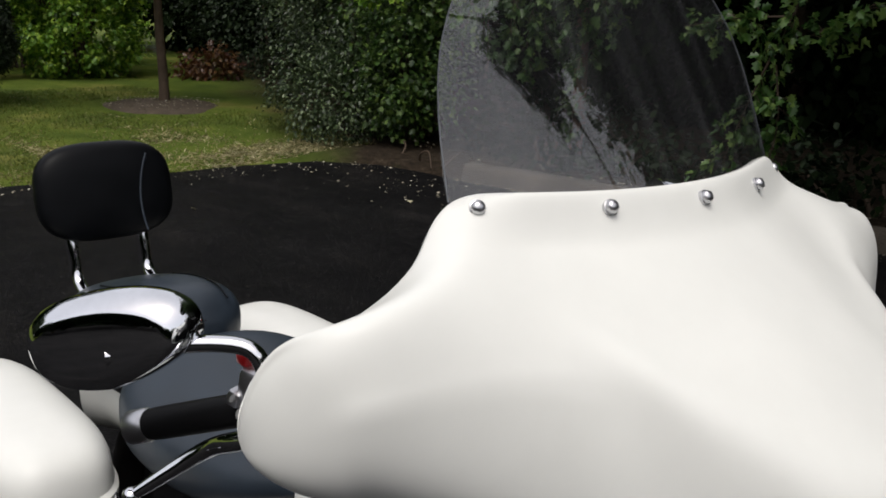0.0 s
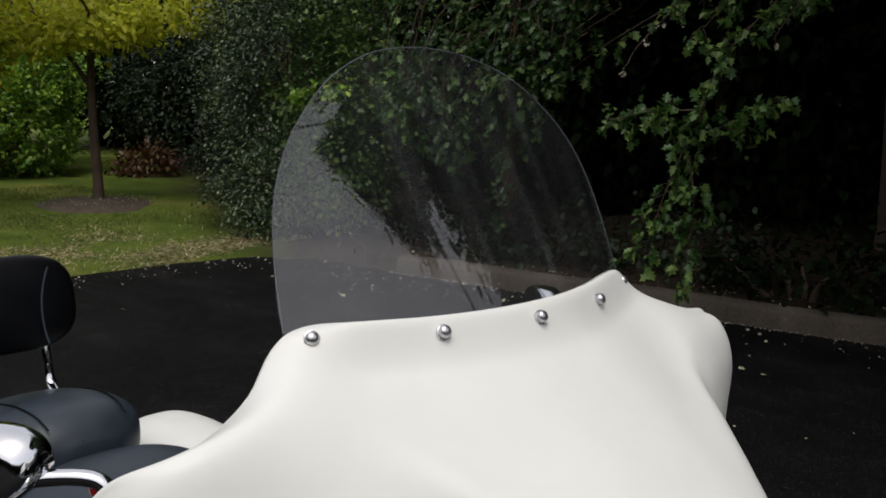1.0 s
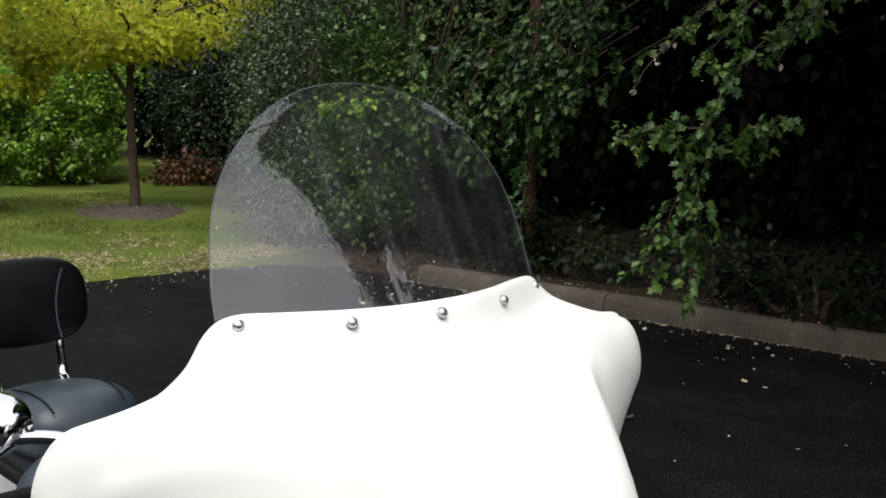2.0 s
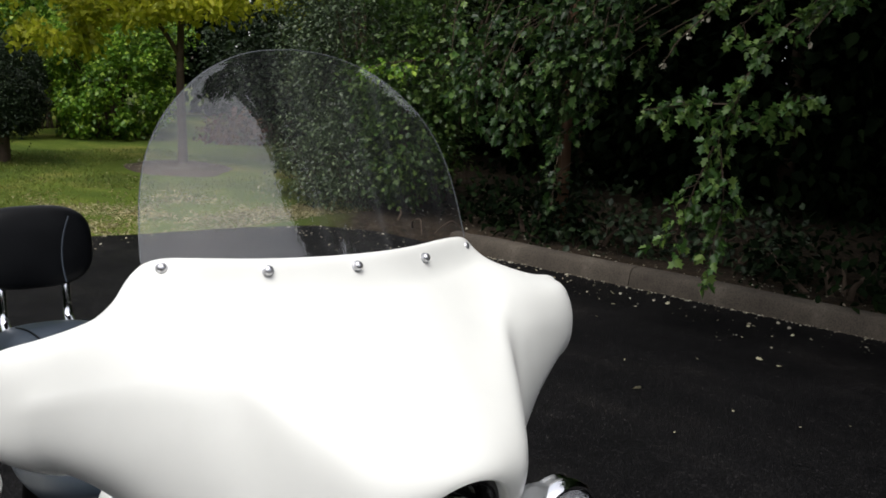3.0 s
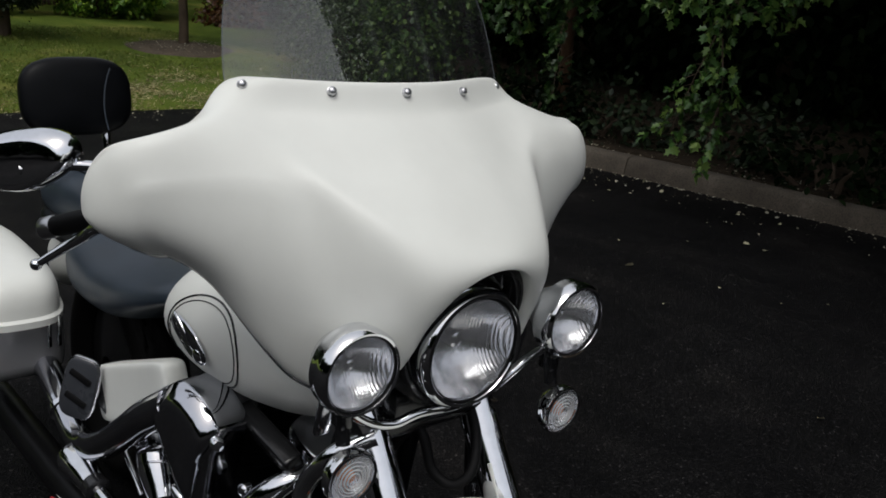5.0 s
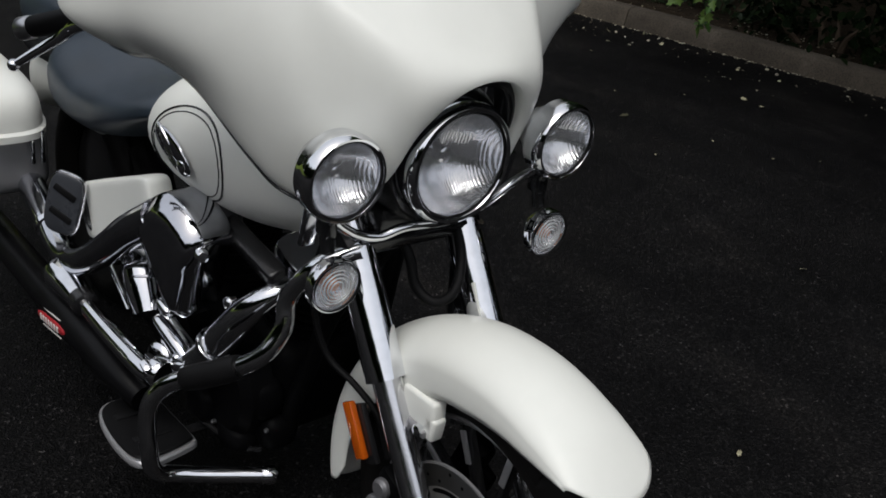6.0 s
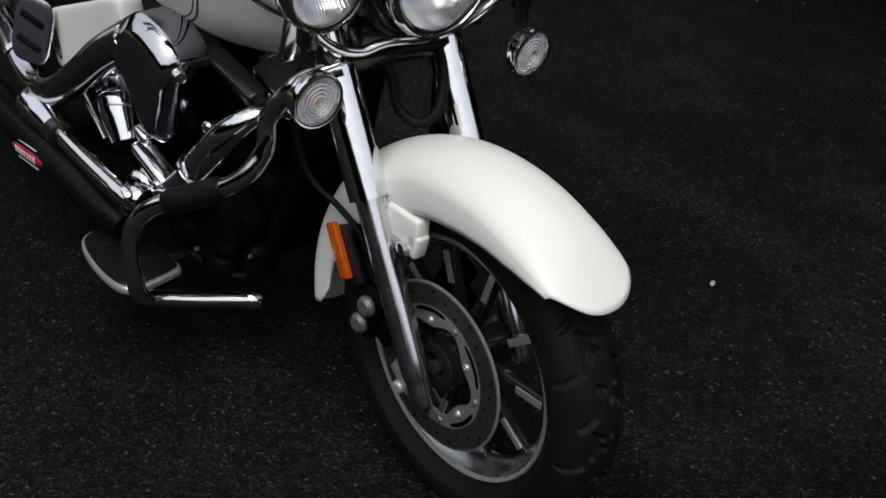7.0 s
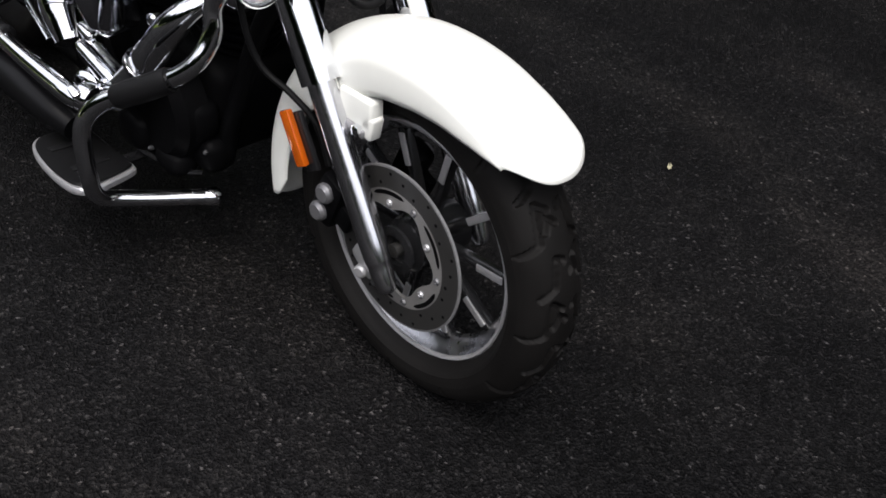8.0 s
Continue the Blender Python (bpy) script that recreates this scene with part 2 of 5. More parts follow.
bump(n_, l_, b_, noise_tex(n_, l_, 45, 5, 0.7), 0.9, 0.03)

MULCH = rubbery("wood_chip_mulch", (0.085, 0.068, 0.052), 0.95, 30, 1.0, 0.03, 0.15)
CONCRETE, n_, l_, b_ = mat("weathered_concrete")
stain = ramp(n_, l_, noise_tex(n_, l_, 2.2, 7, 0.65), [(0.28, (0.046, 0.037, 0.027)), (0.55, (0.092, 0.076, 0.057)), (0.75, (0.18, 0.156, 0.122))])
pit = ramp(n_, l_, noise_tex(n_, l_, 90, 3), [(0.35, (0.6, 0.6, 0.6)), (0.55, (1, 1, 1))])
l_.new(mix_col(n_, l_, 1.0, stain, pit, "MULTIPLY"), b_.inputs["Base Color"])
b_.inputs["Roughness"].default_value = 0.92
bump(n_, l_, b_, noise_tex(n_, l_, 60, 6, 0.7), 0.6, 0.008)

# leaf colour darkened as shade, so crowns sink back behind the sprays
LEAF_NEAR = leaf_mat("broad_shaded_leaf", (0.010, 0.030, 0.007), (0.024, 0.062, 0.015), (0.08, 0.14, 0.038), 0.38, 0.24, 0.35)
# lighter copy of the broad leaf, for the thicket
LEAF_THICKET = leaf_mat("lighter_green_leaf", (0.018, 0.046, 0.010), (0.055, 0.118, 0.026), (0.18, 0.28, 0.07), 0.38, 0.28)
LEAF_DARK = leaf_mat("dark_evergreen_leaf", (0.012, 0.022, 0.010), (0.048, 0.080, 0.036), (0.155, 0.21, 0.11), 0.38, 0.12, 0.42)
# shade under and behind trees is put into this near-black leaf colour
LEAF_SHADE = leaf_mat("deep_shade_leaf", (0.004, 0.008, 0.0035), (0.007, 0.014, 0.006), (0.015, 0.027, 0.010), 0.7, 0.05, 0.03)
LEAF_LIME = leaf_mat("bright_green_leaf", (0.05, 0.13, 0.013), (0.17, 0.34, 0.038), (0.42, 0.58, 0.085), 0.42, 0.4)
LEAF_GOLD = leaf_mat("yellow_green_leaf", (0.30, 0.36, 0.025), (0.50, 0.53, 0.045), (0.68, 0.66, 0.08), 0.5, 0.6)
# dark leaf of the clipped globes; also stands for shade on hedge and undergrowth
LEAF_TOPIARY = leaf_mat("clipped_and_shaded_leaf", (0.010, 0.020, 0.010), (0.020, 0.036, 0.017), (0.046, 0.07, 0.036), 0.45, 0.08, 0.22)
# dim and lit copies of one leaf, the light put into their colour
LEAF_SPRAY = leaf_mat("lobed_dim_leaf", (0.011, 0.033, 0.008), (0.034, 0.084, 0.020), (0.14, 0.23, 0.066), 0.38, 0.28, 0.36)
LEAF_LIT = leaf_mat("lobed_lit_leaf", (0.024, 0.068, 0.014), (0.074, 0.168, 0.038), (0.25, 0.37, 0.10), 0.36, 0.32, 0.5)
LEAF_RED = leaf_mat("russet_leaf", (0.05, 0.015, 0.008), (0.085, 0.032, 0.012), (0.13, 0.07, 0.025))
LEAF_DEAD = leaf_mat("fallen_pale_leaf", (0.38, 0.34, 0.22), (0.52, 0.48, 0.34), (0.65, 0.62, 0.50), 0.7, 0.1)
LITTER = leaf_mat("pale_chips", (0.20, 0.17, 0.13), (0.36, 0.33, 0.27), (0.60, 0.57, 0.50), 0.8, 0.05)
BLADE = leaf_mat("grass_blade", (0.085, 0.125, 0.016), (0.125, 0.170, 0.023), (0.20, 0.215, 0.044), 0.6, 0.3)
STRAW = leaf_mat("dry_grass", (0.20, 0.165, 0.085), (0.42, 0.36, 0.20), (0.62, 0.57, 0.38), 0.8, 0.15)


# ---- shapes ----
def curve(points, k=6):
    """A smooth line through points of any dimension (Catmull-Rom), k steps between two of them."""
    p = np.array(points, float)
    p = np.vstack([2 * p[0] - p[1], p, 2 * p[-1] - p[-2]])
    out = []
    for i in range(1, len(p) - 2):
        for s in range(k):
            t = s / k
            out.append(0.5 * (2 * p[i] + (p[i + 1] - p[i - 1]) * t + (2 * p[i - 1] - 5 * p[i] + 4 * p[i + 1] - p[i + 2]) * t**2
                              + (3 * p[i] - p[i - 1] - 3 * p[i + 1] + p[i + 2]) * t**3))
    return np.array(out + [p[-2]])


def grid(rows, closed=False):
    """Faces over rows of points, as many in each."""
    rows = [np.array(r, float) for r in rows]
    w, verts, faces = len(rows[0]), np.vstack(rows).tolist(), []
    for i in range(len(rows) - 1):
        for j in range(w if closed else w - 1):
            a, b = i * w + j, i * w + (j + 1) % w
            faces.append((a, b, b + w, a + w))
    return verts, faces


def loft(rings):
    """Closed rings joined and capped at both ends."""
    v, f = grid(rings, True)
    w = len(rings[0])
    return v, f + [tuple(range(w - 1, -1, -1)), tuple(range(len(v) - w, len(v)))]


def sweep(points, radius, n=12, k=5, flat=1.0):
    """A round bar along a smooth line; radius: a number or one for each point."""
    radii = [radius] * len(points) if isinstance(radius, (int, float)) else radius
    c = curve([(*p, r) for p, r in zip(points, radii)], k) if k > 1 else np.array([(*p, r) for p, r in zip(points, radii)])
    side, rings = None, []
    for i, row in enumerate(c):
        d = Vector(c[min(i + 1, len(c) - 1), :3] - c[max(i - 1, 0), :3]).normalized()
        if side is None:
            side = d.cross(Vector((0, 0, 1)) if abs(d.z) < 0.9 else Vector((1, 0, 0))).normalized()
        side = (side - d * side.dot(d)).normalized()
        up = d.cross(side)
        rings.append([Vector(row[:3]) + (side * math.cos(a) + up * math.sin(a) * flat) * row[3] for a in np.arange(n) * 2 * math.pi / n])
    return loft([[tuple(p) for p in r] for r in rings])


def lathe(profile, centre, axis, n=32):
    """A turned shape: profile of (radius, way along the axis)."""
    axis = Vector(axis).normalized()
    side = axis.cross(Vector((0, 0, 1)) if abs(axis.z) < 0.9 else Vector((1, 0, 0))).normalized()
    up, rings = axis.cross(side), []
    for r, h in profile:
        rings.append([tuple(Vector(centre) + axis * h + (side * math.cos(a) + up * math.sin(a)) * max(r, 1e-4)) for a in np.arange(n) * 2 * math.pi / n])
    return loft(rings)


def ring(profile, centre, axis, n=48):
    """A turned shape whose profile closes on itself, open in the middle."""
    v, f = lathe(list(profile) + [profile[0]], centre, axis, n)
    return v, f[:-2]


def rbox(size, m=None, r=0.01, seg=2):
    """A box with rounded edges about the origin, moved by m."""
    bm = bmesh.new()
    bmesh.ops.create_cube(bm, size=1, matrix=Matrix.Diagonal((*size, 1)))
    bmesh.ops.bevel(bm, geom=bm.edges[:], offset=min(r, 0.49 * min(size)), segments=seg, profile=0.5, affect="EDGES")
    if m is not None:
        bmesh.ops.transform(bm, matrix=m, verts=bm.verts)
    bm.verts.index_update()
    out = [tuple(v.co) for v in bm.verts], [tuple(v.index for v in f.verts) for f in bm.faces]
    bm.free()
    return out


def joined(*shapes):
    verts, faces = [], []
    for v, f in shapes:
        faces += [tuple(i + len(verts) for i in face) for face in f]
        verts += [tuple(p) for p in v]
    return verts, faces


def moved(shape, m):
    return [tuple(m @ Vector(p)) for p in shape[0]], shape[1]


def mirrored(shape):
    return [(x, -y, z) for x, y, z in shape[0]], [tuple(reversed(f)) for f in shape[1]]


def blob(centre, size, power=2.5, n=20, rows=12, turn=None):
    """A rounded cushion: superellipsoid with half sizes."""
    def p(a, e):
        return math.copysign(abs(a) ** (2 / e), a)
    rings = []
    for i in range(1, rows):
        t = -math.pi / 2 + math.pi * i / rows
        rings.append([(size[0] * p(math.cos(t), power) * p(math.cos(a), power), size[1] * p(math.cos(t), power) * p(math.sin(a), power),
                       size[2] * p(math.sin(t), power)) for a in np.arange(n) * 2 * math.pi / n])
    m = Matrix.Translation(centre) @ (turn if turn is not None else Matrix())
    return moved(loft(rings), m)


def make_mesh(name, shape, material, smooth=True, recalc=True):
    me = bpy.data.meshes.new(name)
    me.from_pydata([tuple(map(float, p)) for p in shape[0]], [], shape[1])
    if recalc:
        bm = bmesh.new()
        bm.from_mesh(me)
        bmesh.ops.recalc_face_normals(bm, faces=bm.faces[:])
        bm.to_mesh(me)
        bm.free()
    if smooth:
        me.polygons.foreach_set("use_smooth", [True] * len(me.polygons))
        me.set_sharp_from_angle(angle=radians(42))
    me.materials.append(material)
    return me


def part(name, shape, material, parent=None, label="", smooth=True, thick=0.0):
    """One mesh object, under a thing or a part."""
    ob = new(name, make_mesh(name, shape, material, smooth))
    if thick:
        s = ob.modifiers.new("thickness", "SOLIDIFY")
        s.thickness, s.offset = thick, 0
    if parent is not None:
        ob.parent = parent
    return tagged(ob, label)


def thing(name, label, category, at=(0, 0, 0), group="", kind=""):
    ob = new(name)
    ob.location = at
    ob.empty_display_size = 0.1
    return tagged(ob, label, category, group, kind)


# ---- ground, asphalt, kerb ----
def kerb_y(x):
    return 5.45 + 0.19 * (x + 2)


EDGE = [(-7.66, -60), (-7.66, -6), (-7.64, 0.7), (-7.66, 1.6), (-7.58, 2.6), (-7.56, 3.5), (-7.42, 4.2), (-6.9, 4.62), (-6.2, 4.72)]


def lot_edge_x(y):
    """How far the asphalt reaches towards the lawn."""
    ys, xs = [p[1] for p in EDGE], [p[0] for p in EDGE]
    return float(np.interp(y, ys, xs)) + 0.05 * noise.noise((0, y * 3.1, 0))


def build_ground():
    xs = np.unique(np.concatenate([np.linspace(-400, -30, 12), np.linspace(-30, -14, 20), np.linspace(-14, 4, 110), np.linspace(4, 40, 30), np.linspace(40, 400, 10)]))
    ys = np.unique(np.concatenate([np.linspace(-400, -20, 12), np.linspace(-20, -2, 18), np.linspace(-2, 9, 80), np.linspace(9, 30, 20), np.linspace(30, 400, 10)]))
    rows = []
    for y in ys:
        row = []
        for x in xs:
            beyond = max(lot_edge_x(min(y, 4.7)) - x, (y - kerb_y(x)) if x > -5.9 else y - 4.75)
            rise = max(0.0, min(1.0, (beyond + 0.02) / 0.35))
            z = -0.05 + rise * (0.085 if x < -6.2 else 0.17) + rise * 0.03 * noise.noise((x * 1.3, y * 1.3, 0)) + 0.02 * max(0, min(6, beyond))
            if abs(x) > 60 or abs(y) > 60:
                z = -0.05 if beyond < 0 else 0.1
            row.append((x, y, z))
        rows.append(row)
    ob = part("ground", grid(rows), GROUND)
    return tagged(ob, "mown lawn with dry patches and bare woodland soil", "ground", kind="structure")


def build_asphalt():
    far, left = [], []
    for y in np.concatenate([[-60, -30, -12, -5], np.linspace(-2, 4.7, 120)]):
        left.append((lot_edge_x(y), y))
    for x in np.concatenate([np.linspace(-6.15, 8, 60), [15, 25, 40]]):
        far.append((x, kerb_y(x) + 0.03 if x > -5.9 else 4.72 + 0.03 * noise.noise((x * 6, 0, 0))))
    outline = left + far + [(40, -60)]
    n = len(outline)
    verts = [(x, y, 0.0) for x, y in outline] + [(x, y, -0.09) for x, y in outline]
    faces = [tuple(range(n))] + [(i, i + n, (i + 1) % n + n, (i + 1) % n) for i in range(n)]
    ob = part("road", (verts, faces), ASPHALT, smooth=False)
    return tagged(ob, "black asphalt car park with pale grit and leaves", "asphalt", kind="structure")


def build_kerb():
    kerb = thing("kerb", "weathered concrete kerb along the car park", "kerb", (-5.9, kerb_y(-5.9), 0), kind="structure")
    x, turn = -5.9, math.atan(0.19)
    for i in range(16):
        length = 2.7 if i else 1.9
        prof = curve([(0, -0.06), (0.012, 0.04), (0.032, 0.115), (0.065, 0.145), (0.17, 0.15), (0.185, 0.1), (0.185, -0.06)], 3)
        rows = []
        for s in np.linspace(0.004, length - 0.004, 14):
            w = 0.006 * noise.noise((x + s, 3.0, 0)) + (0.02 * noise.noise((s * 9, i, 0)) if i == 0 and s < 0.35 else 0)
            rows.append([(s * math.cos(turn) - (a + w) * math.sin(turn), s * math.sin(turn) + (a + w) * math.cos(turn), b + w * (b > 0)) for a, b in prof])
        piece = part("kerb_section", loft(rows), CONCRETE, kerb)
        piece.location = (x + 5.9, kerb_y(x) - kerb_y(-5.9), 0)
        x += length * math.cos(turn)
    return kerb


build_ground()
build_asphalt()
build_kerb()


# ---- foliage ----
RNG = np.random.default_rng(7)
LOBED = [(0, 0), (0.20, 0.12), (0.44, 0.30), (0.24, 0.44), (0.42, 0.70), (0.18, 0.72), (0, 1.0), (-0.17, 0.74), (-0.40, 0.72), (-0.22, 0.46), (-0.45, 0.33), (-0.19, 0.13)]
OVAL = [(0, 0), (0.24, 0.25), (0.30, 0.55), (0, 1.0), (-0.30, 0.55), (-0.24, 0.25)]
SLIM = [(0, 0), (0.085, 0.4), (0, 1.0), (-0.085, 0.4)]


def leaf_mesh(name, places, ways, sizes, material, outline=OVAL, bend=0.25):
    """Many leaves as one mesh: each a bent blade from its stalk along its way."""
    n, k = len(places), len(outline)
    ways = ways / np.linalg.norm(ways, axis=1, keepdims=True)
    ref = RNG.normal(size=(n, 3)) * 0.5 + np.array([0, 0, 1.0])
    side = np.cross(ways, ref)
    side /= np.linalg.norm(side, axis=1, keepdims=True) + 1e-9
    up = np.cross(side, ways)
    verts = np.zeros((n, k, 3))
    for i, (a, b) in enumerate(outline):
        verts[:, i] = places + sizes[:, None] * (side * a + ways * b + up * (abs(a) * bend * 0.9 - bend * b * b * 0.6))
    me = bpy.data.meshes.new(name)
    half = k // 2
    faces = []
    base = (np.arange(n) * k)[:, None]
    one = np.array([list(range(0, half + 1))])
    two = np.array([[half] + list(range(half + 1, k)) + [0]])
    loops = np.concatenate([(base + one), (base + two)], 1).ravel()
    sizes_f = np.tile([one.shape[1], two.shape[1]], n)
    me.vertices.add(n * k)
    me.vertices.foreach_set("co", verts.ravel())
    me.loops.add(len(loops))
    me.loops.foreach_set("vertex_index", loops)
    me.polygons.add(len(sizes_f))
    me.polygons.foreach_set("loop_start", np.concatenate([[0], np.cumsum(sizes_f)[:-1]]))
    me.update(calc_edges=True)
    me.validate()
    me.materials.append(material)
    return me


def clumps(centre, size, count, each, spread, shell=0.6, low=-1.0, seed=0, uneven=0.22):
    """Places and outward ways of leaves in clumps through the outer part of an ellipsoid."""
    r = np.random.default_rng(seed)
    d = r.normal(size=(count * 3, 3))
    d /= np.linalg.norm(d, axis=1, keepdims=True)
    d = d[d[:, 2] > low][:count]
    rad = shell + (1 - shell) * r.random(len(d)) ** 0.6
    lump = np.array([1 + uneven * noise.noise(Vector(v) * 2.2 + Vector((seed, 0, 0))) for v in d])
    mids = np.array(centre) + d * rad[:, None] * lump[:, None] * np.array(size)
    p = np.repeat(mids, each, 0) + r.normal(size=(len(d) * each, 3)) * spread
    w = np.repeat(d, each, 0) * 0.8 + r.normal(size=(len(d) * each, 3)) * 0.7 + np.array([0, 0, -0.25])
    return p, w, r


def limbs(base, crown, size, count, r0, seed, bark, t):
    """Tapered limbs from a trunk's head into the crown."""
    r = np.random.default_rng(seed)
    for i in range(count):
        a = 2 * math.pi * (i + r.random() * 0.6) / count
        tip = np.array(crown) + np.array([math.cos(a) * size[0] * 0.75, math.sin(a) * size[1] * 0.75, size[2] * (0.7 * r.random() - 0.25)])
        mid = (np.array(base) + tip) / 2 + r.normal(size=3) * 0.12 + np.array([0, 0, 0.15])
        part("limb", sweep([tuple(base), tuple(mid), tuple(tip)], [r0, r0 * 0.6, r0 * 0.15], 7, 4), bark, t)


def tree(name, label, base, height, r0, crowns, leaf, bark, size, outline=OVAL, category="tree", lean=(0, 0), group="", seed=0, trunks=1):
    """A tapered trunk with limbs, and a crown of leaf clumps through several ellipsoids (centre, half sizes, clumps, leaves each, spread)."""
    t = thing(name, label, category, base, group)
    b, r = Vector(base), np.random.default_rng(seed)
    for i in range(trunks):
        off = Vector((-0.11 * i, 0.06 * i, 0))
        top = Vector((lean[0], lean[1], height))
        pts = [off + Vector((0, 0, -0.1)), off + top * 0.12 + Vector((0.015, 0.01, 0)), off + top * 0.5 + Vector((0.03, -0.03, 0)), off + top]
        part("trunk", sweep([tuple(p) for p in pts], [r0 * 1.35, r0 * 1.02, r0 * 0.85, r0 * 0.6], 14, 6), bark, t)
    first = crowns[0]
    limbs((lean[0], lean[1], height * 0.9), np.array(first[0]) - np.array(base), first[1], 6, r0 * 0.5, seed, bark, t)
    ps, ws = [], []
    grow = []
    for j, (c, s, count, each, spread, *scale) in enumerate(crowns):
        p, w, _ = clumps(c, s, count, each, spread, seed=seed * 31 + j)
        ps.append(p - np.array(base))
        ws.append(w)
        grow.append(np.full(len(p), scale[0] if scale else 1.0))
    p, w, grow = np.vstack(ps), np.vstack(ws), np.concatenate(grow)
    ob = new("crown", leaf_mesh("crown", p, w, size * grow * (0.6 + 0.8 * r.random(len(p))), leaf, outline))
    ob.parent = t
    return t


def bush(name, label, base, crowns, leaf, size, outline=OVAL, category="bush", group="", seed=0, stem=0.03, core=0.0):
    t = thing(name, label, category, base, group)
    r = np.random.default_rng(seed)
    for c, s, *_ in crowns:
        for i in range(4):
            tip = np.array(c) - np.array(base) + np.array([r.normal() * s[0] * 0.3, r.normal() * s[1] * 0.3, s[2] * 0.3])
            mid = tip * 0.5 + r.normal(size=3) * 0.06
            part("stem", sweep([(tip[0] * 0.3, tip[1] * 0.3, -0.08), tuple(mid), tuple(tip)], [stem, stem * 0.7, stem * 0.3], 6, 4), BARK, t)
    ps, ws = [], []
    for j, (c, s, count, each, spread) in enumerate(crowns):
        p, w, _ = clumps(c, s, count, each, spread, seed=seed * 17 + j + 5)
        keep = p[:, 2] > 0.03
        ps.append(p[keep] - np.array(base))
        ws.append(w[keep])
    p, w = np.vstack(ps), np.vstack(ws)
    ob = new("foliage", leaf_mesh("foliage", p, w, size * (0.6 + 0.8 * r.random(len(p))), leaf, outline))
    ob.parent = t
    return t


# woodland behind the kerb: overhanging broad-leaved trees with a dark hollow under the canopy
tree("tree", "broad-leaved tree with twin red-brown trunks behind the kerb", (-5.45, 5.72, 0.12), 3.0, 0.040,
     [((-5.6, 6.3, 3.7), (2.0, 1.6, 1.2), 130, 40, 0.17), ((-6.3, 6.9, 5.8), (2.2, 2.0, 2.0), 170, 24, 0.35)],
     LEAF_NEAR, BARK_RED, 0.068, LOBED, lean=(0.1, -0.1), group="woodland trees", seed=1, trunks=2)
tree("tree", "broad-leaved tree drooping over the kerb", (-3.1, 8.4, 0.15), 3.4, 0.05,
     [((-3.2, 6.1, 3.8), (2.1, 2.0, 1.2), 130, 40, 0.18), ((-3.0, 6.9, 7.2), (2.6, 2.4, 3.4), 240, 24, 0.35)],
     LEAF_NEAR, BARK, 0.068, LOBED, lean=(0.0, -0.3), group="woodland trees", seed=2)
# the hollow's darkness is put into the leaf colour of these trees
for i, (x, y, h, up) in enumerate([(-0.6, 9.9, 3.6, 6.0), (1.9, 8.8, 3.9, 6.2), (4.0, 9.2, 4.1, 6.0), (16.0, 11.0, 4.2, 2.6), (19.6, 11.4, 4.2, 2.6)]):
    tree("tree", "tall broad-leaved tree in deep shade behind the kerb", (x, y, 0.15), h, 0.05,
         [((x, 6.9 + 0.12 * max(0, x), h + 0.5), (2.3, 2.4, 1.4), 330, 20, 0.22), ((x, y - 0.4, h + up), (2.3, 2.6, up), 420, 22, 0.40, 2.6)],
         LEAF_SHADE, BARK, 0.09, OVAL, group="woodland trees", seed=3 + i)
# out of view; high crowns placed and sized to fit the windscreen's reflection
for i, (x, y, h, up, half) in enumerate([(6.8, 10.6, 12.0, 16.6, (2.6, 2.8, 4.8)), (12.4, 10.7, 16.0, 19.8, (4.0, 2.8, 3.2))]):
    tree("tree", "out-of-view tree shaped to fit the windscreen's reflection", (x, y, 0.15), h, 0.16,
         [((x, y - 0.4, up), half, 420, 22, 0.40, 2.6)], LEAF_SHADE, BARK, 0.11, OVAL, group="woodland trees", seed=60 + i)
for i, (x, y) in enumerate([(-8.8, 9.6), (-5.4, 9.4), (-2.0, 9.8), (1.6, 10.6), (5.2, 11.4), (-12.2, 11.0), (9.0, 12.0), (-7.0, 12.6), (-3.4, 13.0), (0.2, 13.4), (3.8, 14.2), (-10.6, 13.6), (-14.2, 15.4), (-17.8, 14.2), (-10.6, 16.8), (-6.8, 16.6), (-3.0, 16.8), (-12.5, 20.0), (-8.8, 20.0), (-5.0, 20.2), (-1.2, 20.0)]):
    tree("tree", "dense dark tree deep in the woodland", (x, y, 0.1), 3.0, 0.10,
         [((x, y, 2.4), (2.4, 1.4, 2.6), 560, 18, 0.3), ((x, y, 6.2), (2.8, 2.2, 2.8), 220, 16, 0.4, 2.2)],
         LEAF_SHADE, BARK, 0.15, OVAL, group="woodland trees", seed=20 + i)


# the far side of the car park, behind the camera: unseen trees added to darken chrome
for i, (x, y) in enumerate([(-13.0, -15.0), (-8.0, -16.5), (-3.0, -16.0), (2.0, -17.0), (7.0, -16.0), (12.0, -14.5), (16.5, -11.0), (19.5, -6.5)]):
    tree("tree", "unseen tree added to darken the chrome's reflections", (x, y, 0.0), 2.6, 0.14,
         [((x, y, 3.3), (3.0, 2.4, 2.5), 220, 14, 0.42, 2.2)], LEAF_SHADE, BARK, 0.20, OVAL, group="trees across the car park", seed=140 + i)


